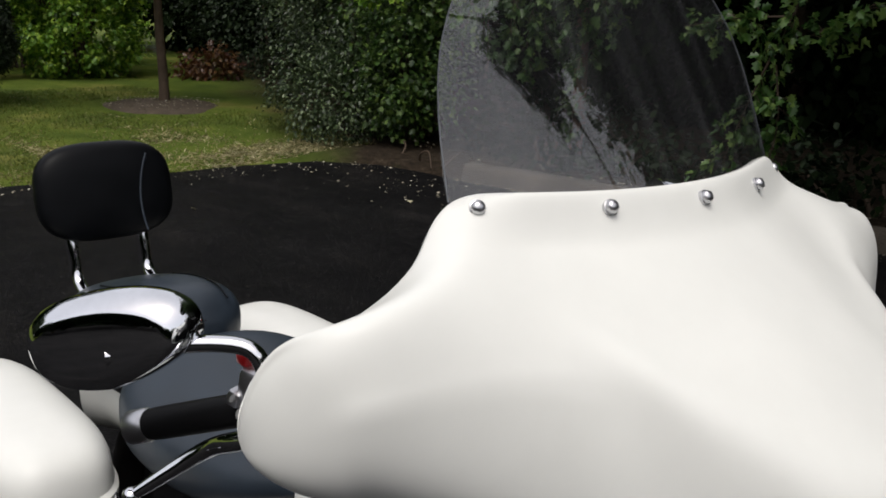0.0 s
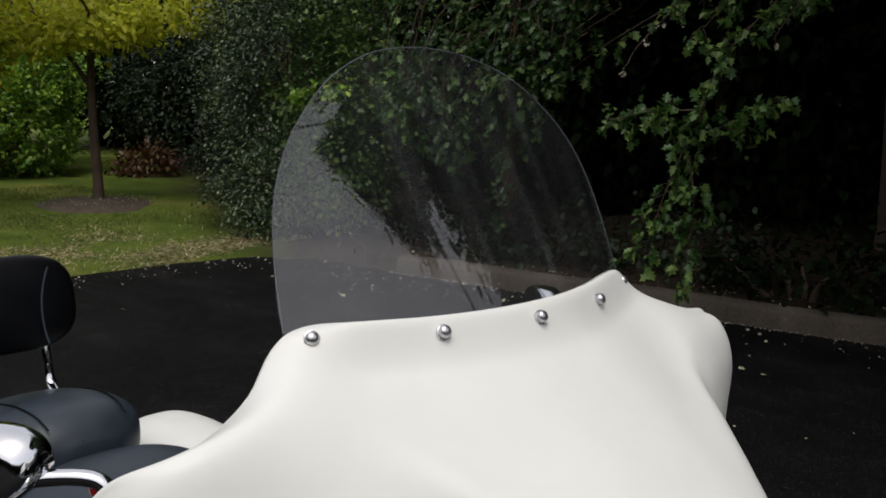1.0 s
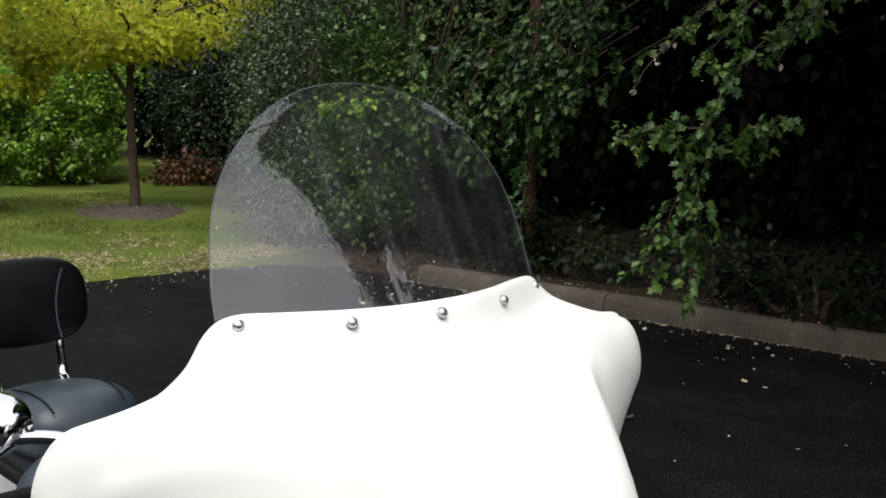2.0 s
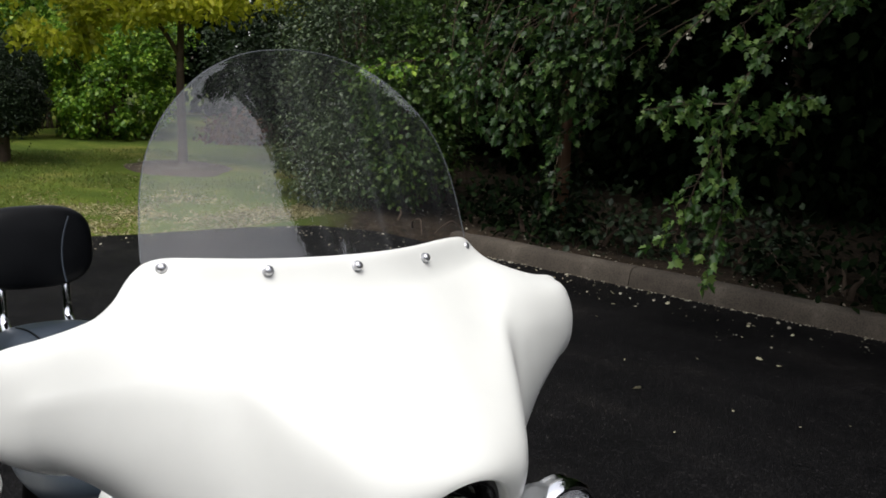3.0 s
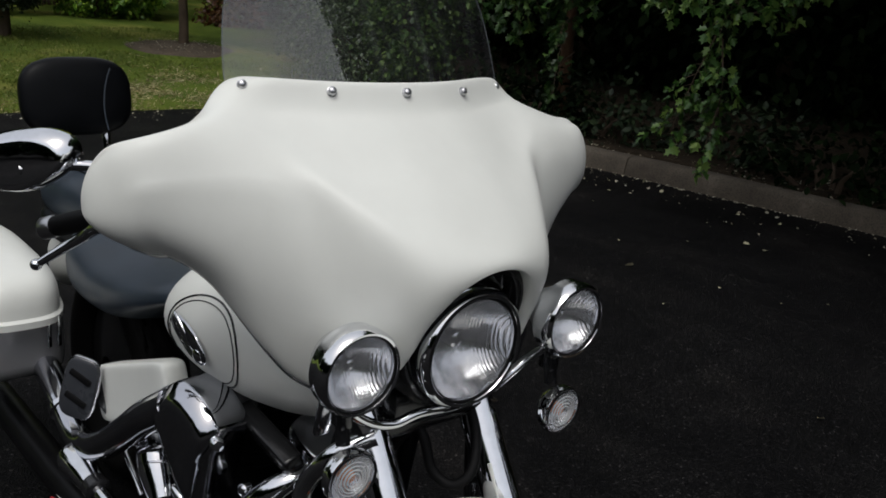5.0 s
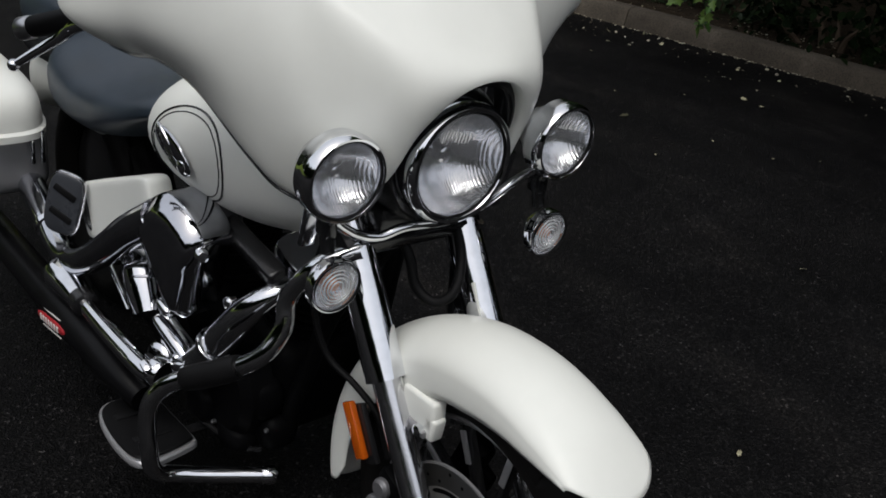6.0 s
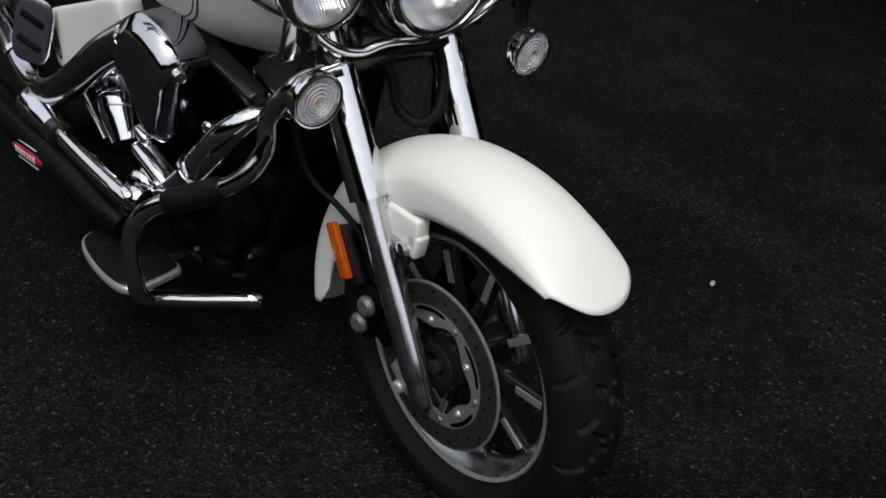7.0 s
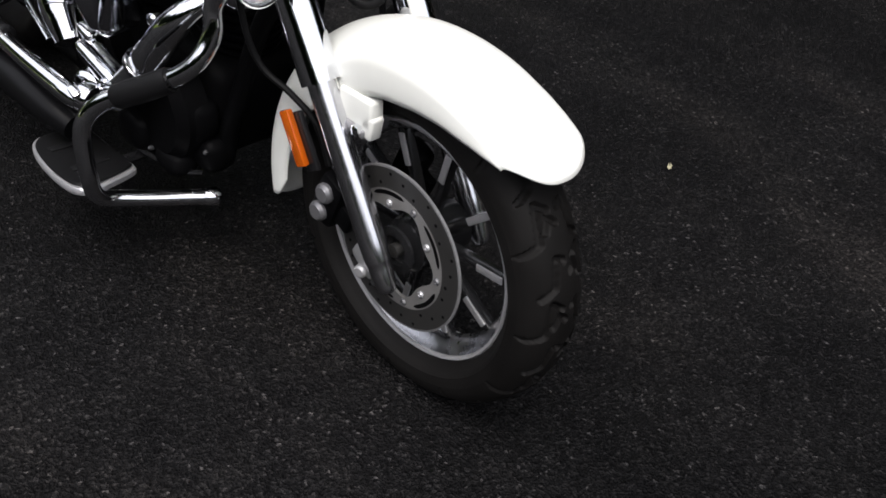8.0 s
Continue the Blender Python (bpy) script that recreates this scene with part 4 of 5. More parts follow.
def fairing_shape(drop=0):
    lines = wing_end([list(line) for line in (LIP, FOOT, SLOPE, RIDGE, HOLLOW, LOWER)])
    lines = [line[:len(line) - drop] for line in lines]
    # the lower edge turns back into the shell
    fade = [1.0] * 9 + [0.9, 0.7, 0.45, 0.2, 0.06, 0.0]
    back = [(x - 0.035 * f, y * (1 - 0.03 * f), z + 0.012 * f) for (x, y, z), f in zip(lines[5], fade)]
    rolled = [(x - 0.012 * f, y, z + 0.002 * f) for (x, y, z), f in zip(lines[0], fade)]
    full = []
    # a companion line holds the flange's foot in a soft hollow
    between = [tuple(p + (q - p) * 0.28 for p, q in zip(u, v)) for u, v in zip(lines[1], lines[2])]
    lines = lines[:2] + [between] + lines[2:]
    for line in [rolled] + lines + [back]:
        full.append(curve([right_side(*p) for p in reversed(line[1:])] + [left_side(*p) for p in line], 5))
    down = np.stack(full)
    shell = np.stack([curve(down[:, j], 6) for j in range(down.shape[1])], 1)
    # ease the ridge and the hollow into one another, leaving lip and lower edge as they are
    for first, passes in ((10, 4), (21, 3)):
        for _ in range(passes):
            shell[first:-8] += 0.45 * ((shell[first - 1:-9] + shell[first + 1:-7]) / 2 - shell[first:-8])
    top = shell[:31]
    for _ in range(90):
        ease = np.array([[swell(-y, .22, .29) * (1 - swell(-y, .44, .49)) + 0.3 * swell(y, .26, .31) * (1 - swell(y, .41, .46)) for y in row] for row in top[1:-1, 1:-1, 1]])[..., None]
        mean = (top[:-2, 1:-1] + top[2:, 1:-1] + top[1:-1, :-2] + top[1:-1, 2:]) / 4
        top[1:-1, 1:-1] += 0.5 * ease * (mean - top[1:-1, 1:-1])
    return grid(shell)


fairing = part("fairing", fairing_shape(), WHITE, bike, "glossy pearl white batwing fairing", thick=0.004)
part("inner_fairing", [[(x - .024, y * 0.955, z - .016) for x, y, z in fairing_shape(4)[0]], fairing_shape(4)[1]], BLACK, bike, "black inner fairing", thick=0.003)
for x, y, z in ((-.392, 0, 1.362), (-.414, .143, 1.359), (-.413, -.136, 1.3625), (-.469, .271, 1.3585), (-.471, -.267, 1.3655)):
    d = Vector((1, y * 1.9, 0.45)).normalized()
    bolt = part("screen_bolt", lathe([(0.0085, -0.004), (0.0085, 0.0005), (0.0074, 0.001), (0.0072, 0.004), (0.0056, 0.0066), (0.0028, 0.0078), (0, 0.0081)], (x, y, z), d, 20), BOLT, fairing, "chrome acorn bolt")


HALF_SCREEN = [(1.335, .287), (1.39, .288), (1.45, .28), (1.51, .264), (1.56, .236), (1.60, .198), (1.63, .158), (1.652, .11), (1.665, .06), (1.67, .012)]


def screen_x(y, z):
    """The screen's face: a round bow in the middle that flattens towards the sides."""
    w = max(0.12, float(np.interp(z, [p[0] for p in HALF_SCREEN], [p[1] for p in HALF_SCREEN])))
    side, middle = max(0.2, 0.95 - 2.8 * (z - 1.37)), 0.92 - 0.8 * (z - 1.37)
    return -.412 - 0.62 * (z - 1.37) - middle * y * y + (middle - side) * y ** 4 / w ** 2


def screen_shape():
    half = curve(HALF_SCREEN, 5)
    rows = []
    for z, w in half:
        rows.append([(screen_x(y, z), y, z) for y in np.linspace(-w, w, 41)])
    return grid(rows)


screen = part("windscreen", screen_shape(), SCREEN, bike, "clear acrylic windscreen with dusty streaks", thick=0.0022)
screen.visible_shadow = False
for m in screen.modifiers:
    m.use_rim = False
half = curve([(1.37, .288), (1.45, .28), (1.51, .264), (1.56, .236), (1.60, .198), (1.63, .158), (1.652, .11), (1.665, .06), (1.67, .0)], 3)
rim_line = [(screen_x(w, z), w, z) for z, w in half] + [(screen_x(w, z), -w, z) for z, w in half[-2::-1]]
part("screen_edge", sweep(rim_line, .0008, 8, 1), EDGE_GLINT, screen, "thin grey line painted as light caught by the edge")
for ob in [o for o in bike.children if o.name.split(".")[0] in ("fairing", "inner_fairing", "windscreen")]:
    ob.matrix_basis = Matrix.Translation((0, -.012, 0)) @ Matrix.Rotation(radians(-0.5), 4, "X")


def lamp(name, centre, r, depth, parent_name_label, tilt=-0.03, lens=LENS, rim=1.0):
    """A round lamp: bucket, bright ring, reflector and a glass that bulges a little."""
    ax = Vector((1, 0, tilt)).normalized()
    c = Vector(centre)
    body = part(name, ring([(0.0, -depth), (r * 0.35, -depth * 0.97), (r * 0.72, -depth * 0.75), (r * 0.95, -depth * 0.38), (r, -depth * 0.12), (r, -0.012), (r * 0.985, -0.006), (r * 0.96, -0.012), (r * 0.91, -depth * 0.4), (r * 0.68, -depth * 0.74), (r * 0.3, -depth * 0.94), (0.0, -depth * 0.96)], c, ax, 48), CHROME, bike, parent_name_label)
    part("ring", ring([(r * a, h * rim) for a, h in ((0.99, -0.034), (1.0 + 0.045 * rim, -0.032), (1.0 + 0.055 * rim, -0.026), (1.0 + 0.050 * rim, -0.020), (1.0 + 0.075 * rim, -0.016), (1.0 + 0.085 * rim, -0.006), (1.0 + 0.065 * rim, 0.005), (1.01, 0.010), (0.955, 0.009), (0.925, 0.004), (0.91, -0.006))], c, ax, 64), CHROME, body)
    part("reflector", ring([(r * 0.905, -0.004), (r * 0.82, -r * 0.25), (r * 0.6, -r * 0.52), (r * 0.30, -r * 0.72), (r * 0.02, -r * 0.78), (r * 0.02, -r * 0.80), (r * 0.32, -r * 0.74), (r * 0.63, -r * 0.54), (r * 0.84, -r * 0.25), (r * 0.915, -0.006)], c, ax, 48), FLUTED, body)
    part("gasket", ring([(r * 0.935, 0.0075), (r * 0.918, 0.0080), (r * 0.900, 0.005), (r * 0.91, 0.003)], c, ax, 48), RUBBER, body)
    part("bulb_shield", lathe([(0, -r * 0.36), (r * 0.10, -r * 0.365), (r * 0.15, -r * 0.40), (r * 0.16, -r * 0.52), (r * 0.13, -r * 0.74)], c, ax, 20), CHROME, body)
    front = [(r * 0.895 * s, 0.004 + r * 0.16 * (1 - s * s)) for s in np.linspace(1, 0, 9)]
    glass = part("lens", lathe(front + [(0, r * 0.16 - 0.003)] + [(a, h - 0.004) for a, h in reversed(front[:-1])], c, ax, 48), lens, body, "fluted clear glass lens")
    glass.visible_shadow = False
    return body


lamp("headlight", (-.165, 0, .978), .098, .13, "large round chrome headlight")
for s in (-1, 1):
    lamp("passing_lamp", (-.145, s * .226 - .010, .996), .065, .085, "round chrome passing lamp")
    sig = lamp("turn_signal", (-.158, s * .23, .813), .0445, .045, "round clear-lensed turn signal with orange bulb", lens=SIGNAL_LENS, rim=0.45)
    part("orange_bulb", lathe([(0, 0.002), (.009, 0), (.0125, -.010), (.011, -.03)], (-.16, s * .23, .813), (1, 0, 0), 16), ORANGE, sig)
    for q in (0.3, 0.46, 0.62, 0.78):
        part("lens_ring", ring([(.037 * q - .0012, .0075 - .006 * q * q), (.037 * q, .0095 - .006 * q * q), (.037 * q + .0012, .0075 - .006 * q * q)], (-.158, s * .23, .813), (1, 0, -.03), 32), SIGNAL_RIB, sig)
    part("lamp_bracket", joined(sweep([(-.18, s * .226, .935), (-.195, s * .226, .90), (-.19, s * .228, .855)], .012, 10), rbox((.035, .022, .05), pose(-.20, s * .226, .905), .006)), BLACK, bike)
    part("bracket_plate", rbox((.012, .03, .12), pose(-.275, s * .205, .88, 0, 12, 0), .004), DARK_CHROME, bike)
part("light_bar", sweep([(-.2, -.222, .915), (-.205, -.195, .888), (-.205, -.16, .866), (-.200, -.12, .858), (-.195, -.075, .868), (-.19, 0, .866), (-.195, .075, .872), (-.205, .13, .886), (-.205, .18, .912), (-.2, .222, .925)], .0085, 12), CHROME, bike, "bent chrome light bar")
part("headlight_housing", joined(ring([(.128, -.14), (.124, -.05), (.114, -.03), (.104, -.035), (.104, -.14)], (-.165, 0, .978), (1, 0, -.03), 40), rbox((.07, .19, .05), pose(-.27, 0, .86), .015)), BLACK, bike)


# front wheel
def ring_about(profile, n):
    """A shape turned about the wheel's axle: profile of (radius, y)."""
    return [[(WC.x + r * math.cos(a), y, WC.z + r * math.sin(a)) for r, y in profile] for a in np.arange(n) * 2 * math.pi / n]


def near_line(u, v, pts, pitch, width):
    """Distance in metres from (u pitches round, v half widths across) to a bent groove."""
    best = np.full(u.shape, 9.0)
    for (u0, v0), (u1, v1) in zip(pts, pts[1:]):
        du, dv = (u1 - u0) * pitch, (v1 - v0) * width
        for turn in (-1, 0, 1):
            a, b = (u - u0 - turn) * pitch, (v - v0) * width
            f = np.clip((a * du + b * dv) / (du * du + dv * dv), 0, 1)
            best = np.minimum(best, np.hypot(a - f * du, b - f * dv))
    return best


LONG = [(0.0, 0.93), (0.07, 0.60), (0.44, 0.46), (0.36, 0.20)]
SHORT = [(0.52, 0.72), (0.60, 0.40), (0.90, 0.30), (0.86, 0.10)]
NICK = [(0.16, 0.40), (0.30, 0.26), (0.22, 0.06)]


def tyre_shape(width, radius, inner, n=640, fine=12, bead=0.42):
    """A tyre whose tread is cut by bent grooves, staggered from side to side."""
    prof = curve([(inner, -width * bead), (inner + .012, -width * (bead + 0.22)), (radius - .07, -width), (radius - .038, -width * 0.97), (radius - .014, -width * 0.72), (radius - .003, -width * 0.36), (radius, 0),
                  (radius - .003, width * 0.36), (radius - .014, width * 0.72), (radius - .038, width * 0.97), (radius - .07, width), (inner + .012, width * (bead + 0.22)), (inner, width * bead)], fine)
    r, y = prof[:, 0], prof[:, 1]
    ang = np.arange(n) * 2 * math.pi / n
    count = 12
    pitch = 2 * math.pi * radius / count
    u = ((ang * count / (2 * math.pi))[:, None] + np.where(y > 0, 0.5, 0.0)[None, :]) % 1.0
    v = np.repeat(np.abs(y / width)[None, :], n, 0)
    d = np.minimum(near_line(u, v, LONG, pitch, width), np.minimum(near_line(u, v, SHORT, pitch, width), near_line(u, v, NICK, pitch, width) + 0.0006))
    cut = 0.009 * np.clip((0.0070 - d) / 0.0026, 0, 1) * np.where(r > radius - 0.05, 1.0, 0.0)[None, :]
    # two fine raised rings on the sidewall
    step = 0.0010 * sum(np.exp(-((r - q) / 0.0014) ** 2) for q in (radius - .052, radius - .072)) * np.sign(y)
    rr, yy = r[None, :] - cut, np.repeat((y + step)[None, :], n, 0)
    pts = np.stack([rr * np.cos(ang)[:, None], yy, rr * np.sin(ang)[:, None]], 2)
    rows = list(pts) + [pts[0]]
    return moved(grid(rows), Matrix.Translation(WC))


wheel = thing("front_wheel", "", "")
wheel.parent = bike
wheel.location = (0, .014, 0)
part("tyre", tyre_shape(.068, .336, .238, bead=0.56), TYRE, wheel, "worn black tyre with deep tread grooves")
rim_rows = ring_about(curve([(.231, -.036), (.239, -.042), (.2415, -.037), (.234, -.030), (.222, -.020), (.213, -.006), (.213, .006), (.222, .020), (.234, .030), (.2415, .037), (.239, .042), (.231, .036), (.225, .028), (.207, .008), (.207, -.008), (.225, -.028), (.231, -.036)], 3), 96)
part("rim", grid(rim_rows + rim_rows[:1]), ALLOY, wheel, "dark grey alloy rim")
for s in (-1, 1):
    part("rim_lip", ring([(.2310, s * .0375), (.2310, s * .0415), (.2370, s * .0445), (.2410, s * .0400)], WC, (0, 1, 0), 96), BRIGHT, wheel, "bright machined rim lip")
for i in range(10):
    a = radians(8 + 36 * i)
    m = Matrix.Translation(WC) @ Matrix.Rotation(-a, 4, "Y")
    spoke = part("spoke", moved(joined(rbox((.168, .024, .015), pose(.129, 0, 0), .005)), m), BLACK, wheel)
    part("spoke_face", moved(rbox((.062, .004, .0145), pose(.168, -.0130, 0), .0015), m), BRIGHT, spoke, "bare machined metal spoke face")
part("hub", lathe([(.03, -.07), (.052, -.06), (.056, -.03), (.05, 0), (.056, .03), (.052, .06), (.03, .07)], WC, (0, 1, 0), 32), BLACK, wheel)
part("axle", lathe([(0, -.092), (.013, -.090), (.014, -.06), (.014, .06), (.013, .090), (0, .092)], WC, (0, 1, 0), 20), DARK_STEEL, wheel)


def disc_shape(y):
    n, rings = 96, []
    for r, dy in ((.118, -.0025), (.162, -.0025), (.162, .0025), (.118, .0025), (.118, -.0025)):
        rings.append([(WC.x + r * math.cos(a), y + dy, WC.z + r * math.sin(a)) for a in np.arange(n) * 2 * math.pi / n])
    return grid(rings, True)


def carrier_shape(y):
    """The inner ring that bears the disc, its inner edge waved about ten bolts."""
    n = 160
    rings = []
    for k, dy in ((0, -.003), (1, -.003), (1, .003), (0, .003), (0, -.003)):
        ring = []
        for a in np.arange(n) * 2 * math.pi / n:
            r = (.089 + .009 * math.cos(5 * a)) if k == 0 else .119
            ring.append((WC.x + r * math.cos(a), y + dy, WC.z + r * math.sin(a)))
        rings.append(ring)
    return grid(rings, True)


def slot_shape(y, way, middle):
    """A dark arc just proud of the carrier, standing for the shade in a slot between two bolts."""
    rows = []
    for q in np.linspace(-1, 1, 13):
        a, h = radians(middle + 21 * q), .0042 * math.sqrt(max(0.03, 1 - q ** 6))
        rows.append([(WC.x + r * math.cos(a), y + d, WC.z + r * math.sin(a)) for r, d in ((.112 - h, way * .0031), (.112 - h, way * .0036), (.112 + h, way * .0036), (.112 + h, way * .0031))])
    return loft(rows)


side, s = -.078, -1
disc = part("brake_disc", disc_shape(side), DARK_STEEL, wheel, "dark worn steel brake disc")
part("edge_ring", ring([(.160, -.0028), (.1635, -.002), (.1635, .002), (.160, .0028)], WC + Vector((0, side, 0)), (0, 1, 0), 96), STEEL, disc)
part("carrier", carrier_shape(side), CARRIER, disc)
part("spider", ring([(.030, -.004), (.046, -.002), (.046, .004), (.030, .008)], WC + Vector((0, side + s * .004, 0)), (0, 1, 0), 40), BLACK, disc)
for i in range(10):
    a = radians(36 * i)
    r = .0925 if i % 2 else .108
    c = WC + Vector((r * math.cos(a), side + s * .003, r * math.sin(a)))
    part("disc_bolt", lathe([(.0070, -.004), (.0070, .002), (.0056, .004), (.003, .0042), (.0026, .002), (0, .002)], c, (0, s, 0), 12), BRIGHT if i % 2 else CAP, disc)
    if i % 2:
        part("slot_shade", slot_shape(side, s, 36 * i), DARK, disc)
# raised dark dots stand for the shade in drilled holes
for i in range(28):
    a = radians(360 / 28 * i)
    r = (.130, .141, .150)[i % 3]
    part("hole_shade", lathe([(0, 0), (.0032, 0), (.0034, .0006), (0, .0006)], WC + Vector((r * math.cos(a), side + s * .0026, r * math.sin(a))), (0, s, 0), 8), DARK, disc)


# fork
def at_fork(z, y, off=0.0):
    return (WC.x + 0.008 - (z - .336) * 0.66 + off, y, z)


for s in (-1, 1):
    y = -.115 if s < 0 else .124
    leg = part("fork_leg", sweep([at_fork(.286, y), at_fork(.291, y), at_fork(.308, y), at_fork(.335, y), at_fork(.37, y), at_fork(.66, y)], [.010, .0165, .0205, .0235, .0255, .0255], 24, 3), POLISHED, bike, "polished grey fork slider")
    part("fork_cover", sweep([at_fork(.615, y), at_fork(.62, y), at_fork(.64, y), at_fork(.97, y)], [.030, .0345, .0355, .0355], 24, 2), CHROME, bike, "chrome fork cover")
    part("axle_clamp", joined(rbox((.07, .032, .05), pose(WC.x - .018, y + s * -.002, .325, 0, 34, 0), .012), lathe([(.011, -.018), (.013, -.014), (.013, .014), (.009, .018), (0, .018)], (.0, s * .122, .303), (.3, s, .1), 12)), STEEL, bike)
    part("pinch_bolt", lathe([(.011, -.010), (.011, .004), (.0085, .008), (.005, .0085), (0, .0085)], (.003, s * .124, .303), (.25, s, .15), 14), CHROME, bike)
    part("pinch_bolt", lathe([(.010, -.008), (.010, .004), (.007, .007), (0, .007)], (.040, s * .128, .306), (.3, s, .2), 14), CHROME, bike)
    part("axle_nut", lathe([(.016, 0), (.016, .01), (.012, .016), (0, .018)], (WC.x, s * .112, WC.z), (0, s, 0), 6), CHROME, bike)
    body = part("brake_caliper", joined(rbox((.065, .05, .115), pose(-.125, s * .095, .375, 0, 20, 0), .016), rbox((.05, .02, .05), pose(-.09, s * .098, .355, 0, 20, 0), .006)), DARK, bike, "black brake caliper")
    for x, z in ((-.118, .400), (-.134, .352)):
        part("piston_cap", lathe([(.0195, -.006), (.020, .004), (.018, .008), (.0155, .009), (.014, .0115), (0, .012)], (x, s * .122, z), (.1, s, .05), 28), CAP, body, "dull silver piston cap")
    ref = part("side_reflector", rbox((.028, .014, .106), pose(-.198, s * .134, .478, 0, -33, 0), .004), AMBER, bike, "amber side reflector")
    part("reflector_mount", rbox((.034, .012, .112), pose(-.183, s * .120, .475, 0, -33, 0), .004), BLACK, ref)
    part("brake_hose", sweep([(-.30, s * .14, .86), (-.325, s * .16, .74), (-.312, s * .155, .64), (-.285, s * .14, .58), (-.235, s * .115, .545), (-.185, s * .095, .50), (-.15, s * .09, .43)], .0065, 8), RUBBER, bike)
part("fork_yoke", rbox((.11, .30, .045), pose(-.30, 0, .83, 0, 34, 0), .014), BLACK, bike)
part("cable_loop", sweep([(-.33, -.02, .84), (-.27, 0, .77), (-.25, .01, .71), (-.215, .03, .69), (-.20, .06, .715), (-.23, .09, .77), (-.28, .10, .83)], .010, 10), RUBBER, bike)


# front fender
def fender_shape():
    n, rows = 90, []
    across = [-1.0 + q / 16 for q in range(33)]
    for i in range(n + 1):
        t, row = i / n, []
        for q in [-1.2, -1.15, -1.1, -1.05] + across + [1.05, 1.1, 1.15, 1.2]:
            u = min(1.0, abs(q))
            phi = u * math.pi / 2
            side = math.sin(phi)
            start = 46 + 8.4 * side**2.4
            flap = max(0.0, (abs(q) - 1.0) / 0.2)
            deg = start + (197 - 6 * side**2 - 9 * flap**2 - start) * t
            th = radians(deg)
            edge = float(np.interp(deg, [52, 54, 57, 60, 64, 68, 74, 80, 90, 98, 117, 140, 192], [.388, .381, .370, .3595, .349, .339, .329, .319, .306, .301, .292, .290, .300]))
            crease = float(np.interp(deg, [48, 56, 62, 70, 92, 117, 192], [.390, .380, .371, .362, .350, .342, .338]))
            top = float(np.interp(deg, [46, 60, 80, 100, 192], [.401, .404, .405, .405, .396]))
            w = .090 * (1 - 0.04 * max(0.0, 1 - t / 0.10) ** 2)
            r = crease + (top - crease) * max(0.0, math.cos(phi)) ** 1.12
            y = w * side
            if abs(q) > 1.0:
                f = (abs(q) - 1.0) / 0.2
                r, y = crease + (edge - crease) * f, w * (1.0 + 0.02 * math.sin(f * math.pi))
            row.append((WC.x + r * math.cos(th), math.copysign(y, q), WC.z + r * math.sin(th)))
        rows.append(row)
    return grid(rows)


part("front_fender", fender_shape(), WHITE, bike, "glossy pearl white front fender", thick=0.004)
for s in (-1, 1):
    lug = part("fender_lug", joined(rbox((.086, .030, .058), pose(-.078, s * .086, .588, 0, -4, 0), .007, 3), rbox((.028, .028, .046), pose(-.046, s * .087, .568, 0, 8, 0), .006, 3)), WHITE, bike, "white bracket under the fender's edge")
    part("lug_bracket", rbox((.075, .008, .016), pose(-.085, s * .102, .556, 0, 4, 0), .003), STEEL, lug)
    part("lug_bolt", lathe([(.011, -.004), (.011, .006), (.007, .009), (0, .009)], (-.062, s * .106, .558), (0, s, 0), 6), CHROME, lug)
    part("fender_plate", rbox((.016, .006, .14), pose(-.165, s * .099, .66, 0, -30, 0), .002), WHITE, lug)


# tank
def tank_shape():
    rings = []
    for x, w, zc, up, dn in ((-.26, .03, .86, .03, .05), (-.29, .12, .86, .08, .06), (-.36, .180, .866, .11, .085), (-.46, .217, .868, .13, .135), (-.58, .243, .868, .14, .168), (-.70, .258, .862, .14, .170),
                             (-.82, .246, .845, .13, .14), (-.92, .195, .82, .11, .11), (-1.0, .12, .80, .08, .08), (-1.04, .04, .79, .03, .03)):
        ring = []
        for a in np.arange(40) * 2 * math.pi / 40:
            c, s = math.cos(a), math.sin(a)
            e = 2 / 2.08
            ring.append((x, w * math.copysign(abs(c) ** e, c), zc + (up if s > 0 else dn) * math.copysign(abs(s) ** e, s)))
        rings.append(ring)
    smooth = np.stack([curve(np.array(rings)[:, j], 4) for j in range(40)], 1)
    return loft(smooth)


tank = part("fuel_tank", tank_shape(), WHITE, bike, "pearl white fuel tank with dark pinstripe")


from mathutils.bvhtree import BVHTree
tank_tree = BVHTree.FromPolygons(*[list(map(lambda p: tuple(map(float, p)), tank_shape()[0])), tank_shape()[1]])


def tank_side(x, z):
    """The tank's outer side at (x, z), on the right."""
    hit = tank_tree.ray_cast(Vector((x, -1, z)), Vector((0, 1, 0)))[0]
    return hit.y if hit else -.1


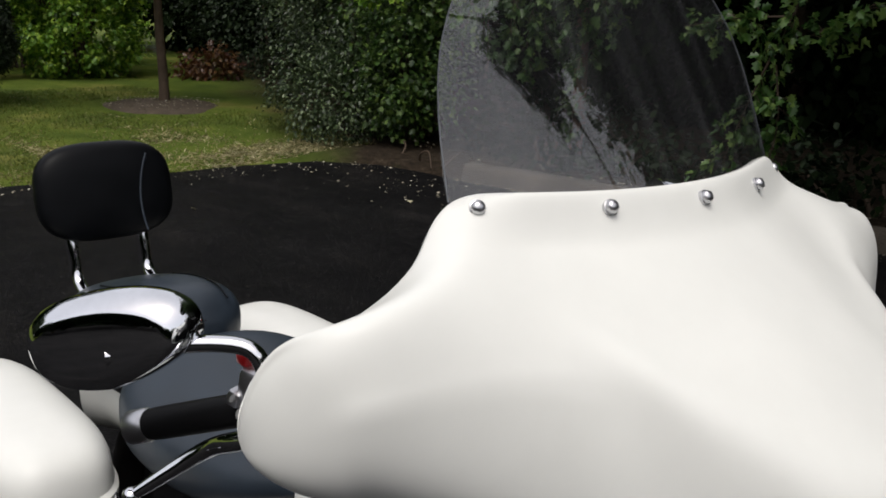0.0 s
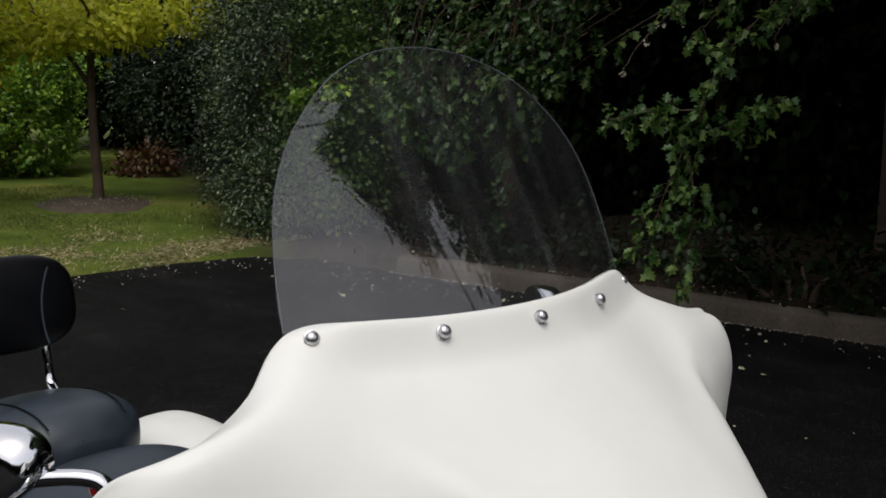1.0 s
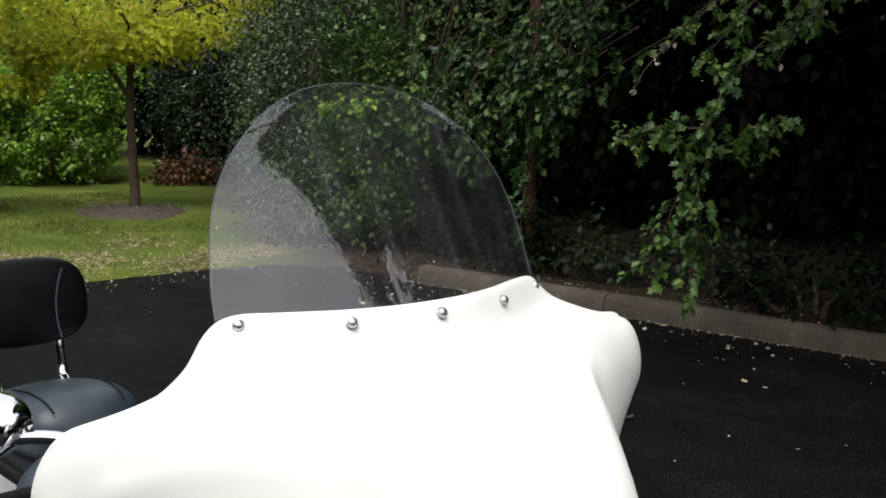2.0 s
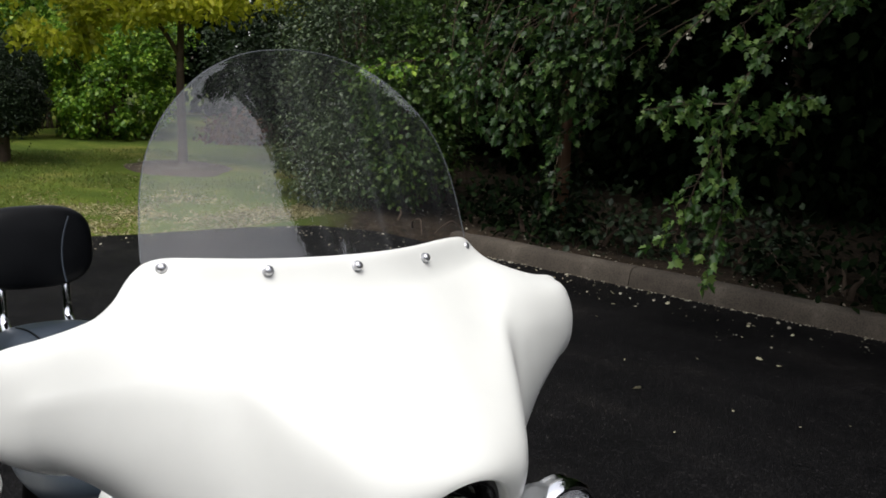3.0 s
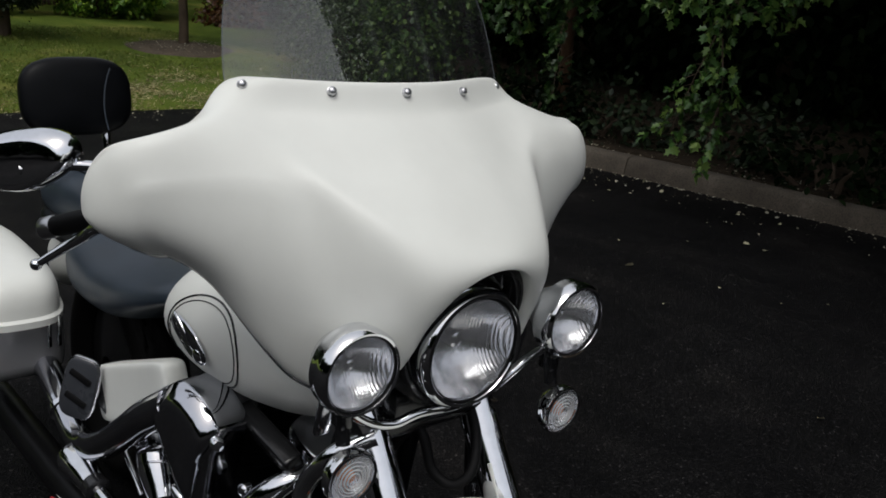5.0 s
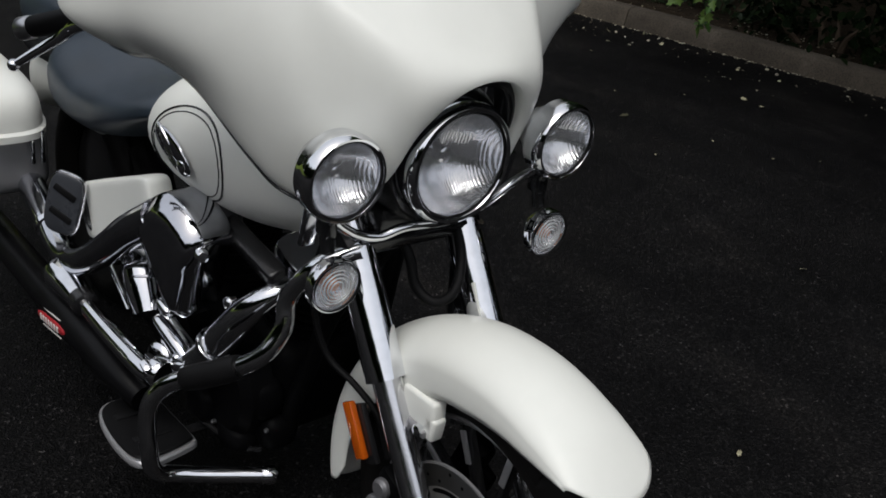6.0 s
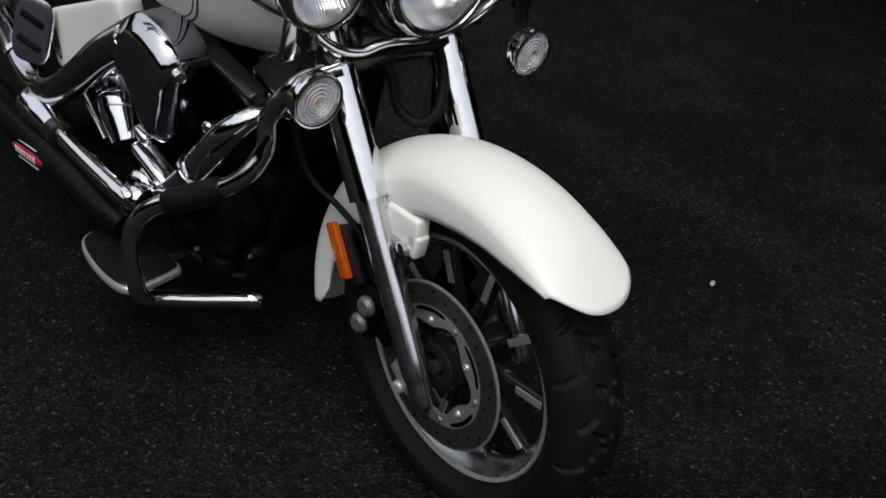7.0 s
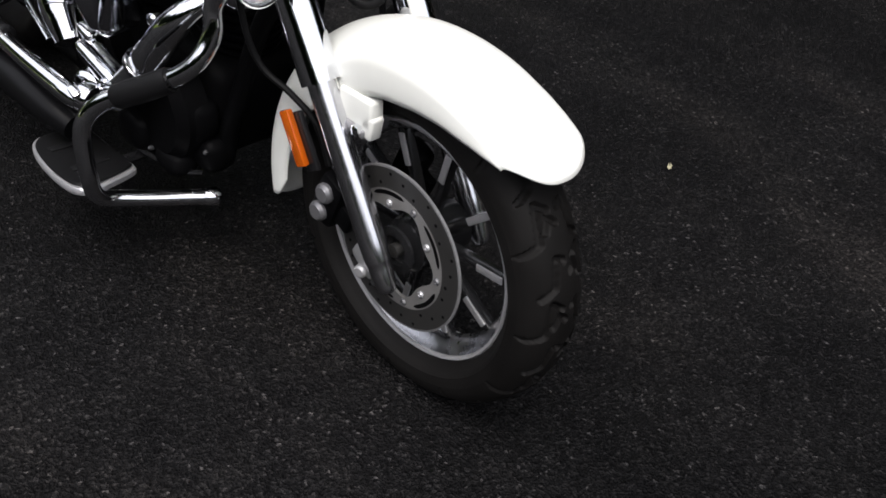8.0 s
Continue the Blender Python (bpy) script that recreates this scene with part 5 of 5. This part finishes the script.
for s in (-1, 1):
    for k, r in ((0, .0024), (1, .0014)):
        pts = []
        for a in np.linspace(0, 2 * math.pi, 49):
            x, z = -.658 + (.128 - .011 * k) * math.cos(a) + .016 * math.sin(a), .848 + (.091 - .009 * k) * math.sin(a)
            y = tank_side(x, z) - .0005
            pts.append((x, y if s < 0 else -y, z))
        part("pinstripe", sweep(pts, r, 6, 1), BLACK, tank, "thin dark oval pinstripe")
    face = tank_side(-.670, .858) - .003
    fix = Matrix.Translation((-.670, face - .005, .858)) @ Matrix.Rotation(radians(6), 4, "X") @ Matrix.Rotation(radians(5), 4, "Z") @ Matrix.Rotation(radians(27), 4, "Y") @ Matrix.Diagonal((1.18, 1.0, 1.15, 1))
    wings = [blob((q * .5, -.004, h), (.030, .0055, .0065), 2.2, 14, 8, Matrix.Rotation(radians(a), 4, "Y")) for q, h, a in ((-.036, .012, 14), (-.012, .004, 6), (.020, -.004, -4), (.050, -.011, -10))]
    sh = moved(joined(*wings, lathe([(.012, -.004), (.012, .004), (.008, .008), (0, .009)], (.036, -.002, -.002), (0, -1, 0), 18)), fix)
    plate = moved(blob((0, 0, 0), (.056, .008, .025), 2.1, 28, 10), fix)
    part("emblem_plate", plate if s < 0 else mirrored(plate), DARK_CHROME, tank, "dim chrome oval plate")
    part("emblem", sh if s < 0 else mirrored(sh), CHROME, tank, "raised chrome emblem")


# seat, pillion, backrest
def cushion(rows_in, k=4, n=44, e=2.6):
    """A padded form along x: (x, half width, middle height, up, down)."""
    rings = []
    for x, w, zc, up, dn in rows_in:
        rings.append([(x, w * math.copysign(abs(math.cos(a)) ** (2 / e), math.cos(a)), zc + (up if math.sin(a) > 0 else dn) * math.copysign(abs(math.sin(a)) ** (2 / e), math.sin(a))) for a in np.arange(n) * 2 * math.pi / n])
    return loft(np.stack([curve(np.array(rings)[:, j], k) for j in range(n)], 1))


part("rider_seat", cushion([(-.80, .05, .87, .015, .012), (-.83, .13, .862, .035, .018), (-.92, .195, .837, .05, .024), (-1.05, .228, .795, .065, .045), (-1.20, .24, .755, .09, .078), (-1.36, .244, .75, .10, .10), (-1.50, .224, .755, .105, .115), (-1.58, .17, .76, .09, .10), (-1.62, .08, .765, .05, .07)]), SEAT_LEATHER, bike, "broad blue-black leather rider seat")
part("pillion_seat", cushion([(-1.60, .06, .835, .030, .06), (-1.63, .115, .845, .060, .10), (-1.68, .142, .852, .078, .11), (-1.78, .155, .845, .082, .11), (-1.90, .152, .832, .072, .10), (-2.0, .13, .82, .055, .08), (-2.05, .06, .81, .03, .04)]), SEAT_LEATHER, bike, "blue-black leather pillion seat with seams")
for y in (-.085, .085):
    part("pillion_seam", sweep([(-1.625, y, .908), (-1.68, y * 1.05, .924), (-1.78, y * 1.08, .921), (-1.90, y * 1.05, .898)], .0022, 6, 4), LEATHER, bike)
part("seat_skirt", cushion([(-1.56, .10, .755, .03, .05), (-1.60, .150, .765, .04, .07), (-1.72, .168, .768, .04, .08), (-1.90, .165, .760, .04, .08), (-2.02, .11, .755, .03, .05)]), LEATHER, bike, "black skirt under the pillion seat")
part("pillion_strap", rbox((.030, .05, .008), pose(-1.615, 0, .862, 0, -62, 0), .003), LEATHER, bike)
back = part("backrest", blob((-2.10, .014, 1.077), (.050, .170, .121), 3.0, 40, 20, Matrix.Rotation(radians(-12), 4, "Y")), LEATHER, bike, "padded black leather sissy bar backrest")
seam = []
for a in np.linspace(-1.2, 1.2, 13):
    seam.append((-2.049 + .0036 * a * a - .02 * a, .080 + .010 * (a + 0.5) ** 2, 1.075 + .092 * a / 1.2))
part("piping", sweep(seam, .0028, 8, 2), SEAT_LEATHER, back)
for y in (-.075, .105):
    part("backrest_bar", sweep([(-2.125, y, 1.02), (-2.10, y, .94), (-2.085, y, .875), (-2.05, y, .845), (-1.98, y, .825), (-1.86, y * 1.2, .79)], .0155, 12), CHROME, back, "bent chrome bar")


# saddlebags
def bag(s):
    body = part("saddlebag", moved(rbox((.60, .235, .185), None, .045, 4), Matrix.Translation((-1.752, s * .355, .548))), SILVER, bike, "grey hard saddlebag with white lid")
    rings = []
    for z, a, b in ((.612, .318, .128), (.618, .332, .137), (.635, .332, .138), (.642, .323, .131), (.665, .322, .130), (.690, .318, .127), (.710, .310, .120), (.726, .296, .109), (.738, .274, .094), (.747, .240, .076), (.753, .190, .056), (.757, .120, .034), (.758, .04, .012)):
        rings.append([(-1.742 + a * math.copysign(abs(math.cos(q)) ** 0.6, math.cos(q)), s * .355 + b * math.copysign(abs(math.sin(q)) ** 0.6, math.sin(q)), z) for q in np.arange(48) * 2 * math.pi / 48])
    part("lid", loft(rings), WHITE, body, "pearl white domed lid with a raised rim")
    part("latch", joined(rbox((.012, .012, .085), Matrix.Translation((-1.441, s * .265, .59)), .003), rbox((.012, .012, .085), Matrix.Translation((-1.441, s * .290, .59)), .003)), CHROME, body, "chrome latch")


bag(-1)
bag(1)
part("rear_fender", cushion([(-1.50, .06, .61, .05, .05), (-1.54, .115, .65, .08, .10), (-1.64, .13, .67, .09, .12), (-1.80, .13, .67, .085, .12), (-2.0, .12, .61, .08, .12), (-2.10, .06, .55, .04, .06)]), WHITE, bike)
rw = moved(tyre_shape(.075, .330, .215, 96, 4), Matrix.Translation((-1.69, 0, -.006)))
rear = part("rear_wheel", rw, TYRE, bike)
part("rear_hub", ring([(.21, -.03), (.21, .03), (.05, .06), (.05, -.06)], (-1.668, 0, .33), (0, 1, 0), 32), BLACK, rear)
for s in (-1, 1):
    part("side_cover", blob((-1.020, s * .218, .586), (.225, .032, .070), 9.0, 44, 18, Matrix.Rotation(radians(-23), 4, "Y")), WHITE, bike, "pearl white side cover")
    m = pose(-1.186, s * .300, .543, s * 12, 4, 0) @ Matrix.Rotation(radians(40 if s < 0 else -40), 4, "Z")
    oval = [[(g * .043 * math.copysign(abs(math.cos(a)) ** 0.55, math.cos(a)), d, g * .074 * math.copysign(abs(math.sin(a)) ** 0.55, math.sin(a))) for a in np.arange(40) * 2 * math.pi / 40] for d, g in ((-.008, .93), (-.005, 1.0), (.005, 1.0), (.008, .93))]
    peg = part("passenger_board", moved(loft(oval), m), BOARD_GREY, bike, "folded-up grey passenger footboard")
    rim = [[(x * 1.07, y * 0.7 + s * -.003, z * 1.06) for x, y, z in row] for row in oval]
    part("board_rim", moved(loft(rim), m), POLISHED, peg, "bright metal rim")
    for q in (-.028, .030):
        part("rubber_strip", moved(rbox((.060, .006, .016), pose(0, s * .009, q, 0, 18, 0), .003), m), RUBBER, peg)
    part("board_arm", sweep([(-1.20, s * .26, .57), (-1.17, s * .25, .50), (-1.15, s * .22, .45)], .012, 8), BLACK, peg)


# handlebar, controls, mirrors
for s in (-1, 1):
    def fl(shape):
        return shape if s < 0 else mirrored(shape)
    bar = part("handlebar", fl(sweep([(-.40, -.05, 1.10), (-.46, -.16, 1.17), (-.58, -.31, 1.15), (-.70, -.378, 1.108), (-.835, -.445, 1.055)], .0125, 12)), CHROME, bike)
    part("grip", fl(sweep([(-.700, -.378, 1.108), (-.72, -.388, 1.100), (-.82, -.438, 1.061), (-.838, -.447, 1.054)], [.0185, .0200, .0200, .0185], 20, 3)), RUBBER, bar, "black rubber grip")
    part("grip_end", fl(sweep([(-.838, -.447, 1.054), (-.842, -.449, 1.0525), (-.862, -.459, 1.0445), (-.8645, -.4605, 1.0435)], [.0195, .0212, .0212, .0195], 24, 1)), BOLT, bar, "chrome grip end")
    part("lever", fl(joined(sweep([(-.60, -.425, 1.122), (-.655, -.436, 1.099), (-.70, -.438, 1.076), (-.725, -.453, 1.056), (-.746, -.476, 1.034), (-.766, -.500, 1.012)], [.011, .0110, .0105, .0098, .0088, .007], 14), blob((-.770, -.504, 1.008), (.0108, .0108, .0108), 2, 14, 10))), CHROME, bar, "silver lever with a ball end")
    sw = part("switch_housing", fl(joined(rbox((.042, .05, .052), pose(-.680, -.376, 1.108, 0, 18, 20), .014), rbox((.034, .034, .046), pose(-.684, -.390, 1.142, 0, 10, 20), .009), rbox((.018, .03, .02), pose(-.700, -.402, 1.128, 0, 18, 20), .005))), BOLT if s < 0 else BLACK, bar)
    part("kill_switch", fl(blob((-.697, -.393, 1.174), (.0125, .0115, .0115), 3.0, 16, 10)), RED, sw, "small red switch")
    part("screws", fl(joined(*[lathe([(.006, 0), (.006, .004), (0, .005)], (-.68 + q, -.412, 1.115 - q), (0, -1, .4), 10) for q in (0, .02, -.015)])), STEEL, sw)
    lift = Matrix.Translation((0, 0, 0) if s < 0 else (0, .015, .022))
    stem = part("mirror_stem", fl(moved(sweep([(-.655, -.395, 1.145), (-.658, -.398, 1.178), (-.675, -.412, 1.196), (-.715, -.455, 1.196), (-.752, -.505, 1.185), (-.765, -.520, 1.182)], [.011, .010, .0095, .0095, .011, .014], 12), lift)), CHROME, bar, "bent chrome mirror stem")
    wide, ahead = Vector((.79, .58, .22)).normalized(), Vector((.58, -.80, .06)).normalized()
    high = ahead.cross(wide).normalized() * -1
    if high.z < 0:
        high = -high
    turn = lift @ Matrix.Translation((-.783, -.512, 1.198)) @ Matrix((ahead, wide, high)).transposed().to_4x4()
    rings = []
    for d, q, sink in ((-.022, .97, 0), (-.019, 1.0, 0), (-.004, 1.0, 0), (.010, .94, .002), (.021, .83, .006), (.0235, .79, .0075), (.0245, .74, .008), (.026, .5, .008), (.027, .25, .008), (.027, .05, .008)):
        rings.append([(d, .104 * q * math.copysign(abs(math.cos(a)) ** 0.9, math.cos(a)), -sink + q * (.050 if math.sin(a) > 0 else .058 - .020 * max(0, math.cos(a))) * math.copysign(abs(math.sin(a)) ** 0.8, math.sin(a))) for a in np.arange(44) * 2 * math.pi / 44])
    head = part("mirror", fl(moved(loft(rings), turn)), CHROME, bar, "smooth chrome mirror shell")
    part("mirror_glass", fl(moved(lathe([(.0, 0), (.045, 0), (.045, .002), (0, .002)], (-.0225, 0, 0), (-1, 0, 0), 32), turn @ Matrix.Diagonal((1, 2.05, 1.08, 1)))), CHROME, head, "mirror glass")


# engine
engine = part("engine_case", joined(rbox((.52, .26, .24), pose(-.74, 0, .36), .07, 4), lathe([(.12, 0), (.12, .05), (.10, .07), (0, .075)], (-.60, -.13, .36), (0, -1, 0), 36), lathe([(.10, 0), (.10, .05), (.08, .065), (0, .07)], (-.86, -.13, .35), (0, -1, 0), 36)), DARK, bike, "engine case with deep shade put into its dark colour")
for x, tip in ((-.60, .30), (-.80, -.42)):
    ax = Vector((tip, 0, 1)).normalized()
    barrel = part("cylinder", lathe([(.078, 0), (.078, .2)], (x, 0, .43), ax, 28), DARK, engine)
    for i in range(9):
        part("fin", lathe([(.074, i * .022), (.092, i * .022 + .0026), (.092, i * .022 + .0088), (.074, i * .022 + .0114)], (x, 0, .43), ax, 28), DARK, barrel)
    head = Vector((x, 0, .43)) + ax * .205
    part("rocker_cover", blob(tuple(head), (.085, .095, .04), 3, 24, 12, Matrix.Rotation(math.atan(tip), 4, "Y")), DARK_CHROME, engine)
# a flat-faced teardrop cover with a broad bevel, cut straight along its upper edge
face = curve([(-.118, .028), (-.045, .082), (.010, .084), (.060, .060), (.088, .028), (.084, -.006), (.066, -.050), (.050, -.100), (.034, -.148), (.008, -.158), (-.020, -.140), (-.060, -.080), (-.106, -.012), (-.118, .028)], 5)[:-1]
bevel = [[(x * g, d, z * g + lift) for x, z in face] for d, g, lift in ((.075, .90, 0), (.060, 1.0, 0), (.006, 1.0, 0), (-.004, .985, -.001), (-.022, .82, -.010), (-.026, .77, -.012), (-.028, .60, -.014), (-.028, .05, -.016))]
cleaner = part("air_cleaner", moved(loft(bevel), pose(-.628, -.278, .692, 0, -4, 8)), DARK_CHROME, bike, "dim chrome teardrop air cleaner cover")
part("cleaner_bolt", lathe([(.014, -.02), (.014, .008), (.010, .013), (0, .014)], (-.535, -.268, .700), (1, -.25, .1), 14), CHROME, cleaner)
part("cleaner_back", blob((-.665, -.175, .700), (.055, .050, .058), 2.2, 24, 14), CAP, cleaner, "dull grey dome behind the cover")
part("air_duct", sweep([(-.700, -.278, .712), (-.80, -.294, .642), (-.887, -.30, .571), (-1.0, -.304, .488), (-1.10, -.305, .430), (-1.17, -.305, .411), (-1.24, -.303, .420), (-1.30, -.30, .440)], [.038, .037, .036, .035, .034, .033, .033, .033], 20), DARK_CHROME, bike, "dim chrome pipe cover")
part("duct_ring", lathe([(.033, -.010), (.038, -.007), (.038, .007), (.033, .010)], (-1.30, -.30, .440), (-.93, .03, .32), 28), CHROME, bike)
part("exhaust_shield", sweep([(-1.30, -.30, .440), (-1.42, -.295, .475), (-1.6, -.29, .52)], .034, 16), DARK_CHROME, bike)
pipe = part("exhaust_pipe", sweep([(-.65, -.318, .385), (-.70, -.325, .385), (-.86, -.33, .382), (-1.0, -.33, .380)], [.020, .023, .021, .019], 18), CHROME, bike, "chrome exhaust pipe")
part("pipe_cone", sweep([(-1.0, -.33, .380), (-1.012, -.33, .380), (-1.135, -.33, .386), (-1.15, -.33, .387)], [.022, .027, .043, .040], 22, 1), CHROME, pipe, "chrome flared cone")
muff = part("muffler", sweep([(-.72, -.31, .285), (-.80, -.325, .30), (-.95, -.332, .306), (-1.3, -.335, .29), (-1.9, -.335, .265), (-2.0, -.335, .262)], [.028, .036, .042, .042, .042, .036], 24), MATT_BLACK, bike, "long black muffler")
badge = part("badge", blob((-1.095, -.376, .288), (.100, .005, .014), 2.2, 24, 8, Matrix.Rotation(radians(-12), 4, "Y")), BADGE, muff, "red lozenge badge, darkened as shade, with pale bars")
for i in range(7):
    part("badge_bar", rbox((.010, .003, .015), pose(-1.095 + (i - 3) * .019, -.3805, .288 + (i - 3) * .0040, 0, -4, 0), .001), PALE, badge)
for q in (-.024, .024):
    part("badge_stripe", rbox((.13, .003, .0028), pose(-1.095, -.3745, .288 + q, 0, -12, 0), .001), PALE, badge)
part("front_header", sweep([(-.425, -.135, .655), (-.435, -.175, .645), (-.465, -.205, .605), (-.515, -.222, .535), (-.565, -.236, .462), (-.62, -.262, .395)], [.018, .022, .030, .034, .033, .027], 20), CHROME, bike, "fat curved chrome front header pipe")
part("header_strap", lathe([(.0375, -.008), (.041, -.006), (.041, .006), (.0375, .008)], (-.545, -.231, .490), (.55, .14, .76), 26), DARK_CHROME, bike)
# rounded covers of the rear cylinder, stacked between pipe cover and block
rear = part("cylinder_cover", sweep([(-.955, -.180, .565), (-.93, -.210, .525), (-.89, -.228, .470), (-.84, -.238, .410)], [.034, .048, .050, .040], 22), CHROME, engine, "rounded chrome cylinder cover")
for q in (.30, .46, .62):
    p = Vector((-.955, -.180, .565)).lerp(Vector((-.84, -.238, .410)), q)
    part("cover_rib", lathe([(.049, -.003), (.0530, -.002), (.0530, .002), (.049, .003)], p + Vector((0, -.010, .004)), (.5, -.25, -.82), 28), DARK_CHROME, rear)
part("rocker_edge", joined(rbox((.10, .03, .045), pose(-.845, -.205, .635, 0, 30, 12), .012), rbox((.05, .03, .03), pose(-.80, -.225, .59, 0, 40, 10), .008)), CHROME, engine)
block = part("tappet_block", joined(rbox((.135, .050, .056), pose(-.690, -.245, .425, 18, 20, 6), .014, 3), rbox((.050, .040, .070), pose(-.752, -.238, .458, 10, 20, 6), .012, 3)), CHROME, engine, "bevelled chrome tappet block")
part("block_bolt", lathe([(.012, -.004), (.012, .006), (.008, .010), (0, .010)], (-.640, -.270, .415), (.5, -.85, .2), 12), DARK_CHROME, block)
part("cam_cover", lathe([(.038, -.02), (.041, .008), (.034, .022), (.024, .026), (.022, .032), (0, .034)], (-.748, -.250, .352), (.35, -.9, .25), 30), CHROME, engine, "domed chrome cam cover")
part("clamp", joined(lathe([(.030, -.016), (.033, -.012), (.033, .012), (.030, .016)], (-.655, -.30, .385), (1, .3, -.1), 20), rbox((.03, .02, .05), pose(-.66, -.322, .392, 20, 20, 0), .006), rbox((.045, .035, .060), pose(-.605, -.27, .405, 10, -20, 10), .012)), CHROME, engine)
part("frame_rod", sweep([(-1.02, -.26, .455), (-.96, -.262, .425), (-.90, -.265, .395)], [.007, .007, .006], 10, 2), CHROME, engine)
part("pipe_collar", lathe([(.026, -.020), (.031, -.016), (.031, .016), (.026, .020)], (-1.0, -.33, .380), (1, 0, 0), 26), BLACK, pipe)
part("header_stud", lathe([(.012, -.01), (.012, .008), (.007, .012), (0, .012)], (-.552, -.200, .575), (.3, -.9, .2), 12), CHROME, engine)
# near-black castings added for the shade low down, small bolts for its glints
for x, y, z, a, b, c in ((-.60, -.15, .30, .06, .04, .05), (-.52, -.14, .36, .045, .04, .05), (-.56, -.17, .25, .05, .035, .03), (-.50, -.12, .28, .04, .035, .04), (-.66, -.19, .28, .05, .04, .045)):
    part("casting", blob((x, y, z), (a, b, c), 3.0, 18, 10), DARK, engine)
for x, y, z, r, d in ((-.505, -.165, .345, .006, (.6, -.7, .3)), (-.560, -.190, .325, .005, (.5, -.8, .3)), (-.475, -.150, .300, .005, (.6, -.7, .3)), (-.525, -.175, .275, .006, (.5, -.7, .5)), (-.600, -.205, .262, .005, (.4, -.8, .4))):
    part("glint_bolt", lathe([(r, -.012), (r, .004), (r * .7, .008), (r * .3, .010), (0, .010)], (x, y, z), Vector(d).normalized(), 12), CAP, engine)
part("oil_line", sweep([(-.49, -.15, .24), (-.53, -.175, .232), (-.60, -.20, .236), (-.66, -.22, .25)], .006, 8), BLACK, engine)
part("hose", sweep([(-.50, -.13, .40), (-.53, -.165, .37), (-.58, -.18, .36), (-.62, -.185, .32)], .009, 8), BLACK, engine)
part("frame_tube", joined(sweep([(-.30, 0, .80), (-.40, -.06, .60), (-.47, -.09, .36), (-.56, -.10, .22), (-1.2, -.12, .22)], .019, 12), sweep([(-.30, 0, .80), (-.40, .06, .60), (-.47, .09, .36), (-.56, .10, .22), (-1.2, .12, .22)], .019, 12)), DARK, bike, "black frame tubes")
plate = part("cover_plate", rbox((.185, .040, .048), pose(-.518, -.170, .694, 24, 12, 4), .008, 3), BLACK, bike, "slanted glossy black cover plate")
# polished strip added to draw the bright line along the plate's edge
part("plate_edge", rbox((.180, .006, .010), pose(-.521, -.190, .706, 24, 12, 4), .002), POLISHED, plate, "added strip for the plate's bright edge line")

for s in (-1, 1):
    sh = sweep([(-.25, -.12, .81), (-.285, -.18, .775), (-.33, -.205, .70), (-.325, -.215, .645), (-.335, -.25, .59), (-.39, -.29, .54), (-.46, -.33, .495), (-.497, -.36, .462), (-.515, -.383, .41), (-.512, -.384, .31), (-.525, -.365, .248), (-.520, -.31, .222), (-.455, -.157, .203)], .0175, 16)
    guard = part("engine_guard", sh if s < 0 else mirrored(sh), CHROME, bike, "bent chrome engine guard")
    sh = sweep([(-.368, -.277, .557), (-.372, -.28, .554), (-.418, -.307, .522), (-.457, -.329, .497), (-.461, -.331, .494)], [.020, .0235, .0245, .0235, .020], 18)
    part("guard_sleeve", sh if s < 0 else mirrored(sh), RUBBER, guard, "black rubber foot peg sleeve")
    sh = lathe([(.017, -.02), (.020, -.015), (.021, .006), (.016, .014), (0, .016)], (-.452, -.150, .203), (.42, .9, -.03), 18)
    part("guard_clamp", sh if s < 0 else mirrored(sh), CHROME, guard)
    rows = [(a, b) for a, b in curve([(-.605, -.245), (-.585, -.255), (-.568, -.33), (-.572, -.365), (-.60, -.388), (-.68, -.394), (-.77, -.385), (-.82, -.365), (-.835, -.33), (-.83, -.27), (-.81, -.245)], 4)]
    def slab(z0, z1, grow):
        cx, cy = -.70, -.32
        out = [[(cx + (x - cx) * g, cy + (y - cy) * g, z + (x - cx) * 0.08) for x, y in rows] for z, g in ((z0, grow * .97), (z0 + .004, grow), (z1 - .004, grow), (z1, grow * .97))]
        return loft(out)
    sh = slab(.207, .225, 1.0)
    board = part("floorboard", sh if s < 0 else mirrored(sh), BRIGHT, bike, "footboard with bright metal edge")
    sh = slab(.224, .232, .93)
    part("rubber_pad", sh if s < 0 else mirrored(sh), RUBBER, board, "black rubber pad")
    for q in (-.05, .05):
        sh = rbox((.02, .08, .004), pose(-.70 + q, -.32, .233 + q * 0.08, 0, -4.6, 0), .0015)
        part("pad_rib", sh if s < 0 else mirrored(sh), RUBBER, board)
    sh = sweep([(-.66, -.26, .212), (-.66, -.20, .21), (-.66, -.11, .22)], .012, 8)
    part("board_arm", sh if s < 0 else mirrored(sh), BLACK, board)
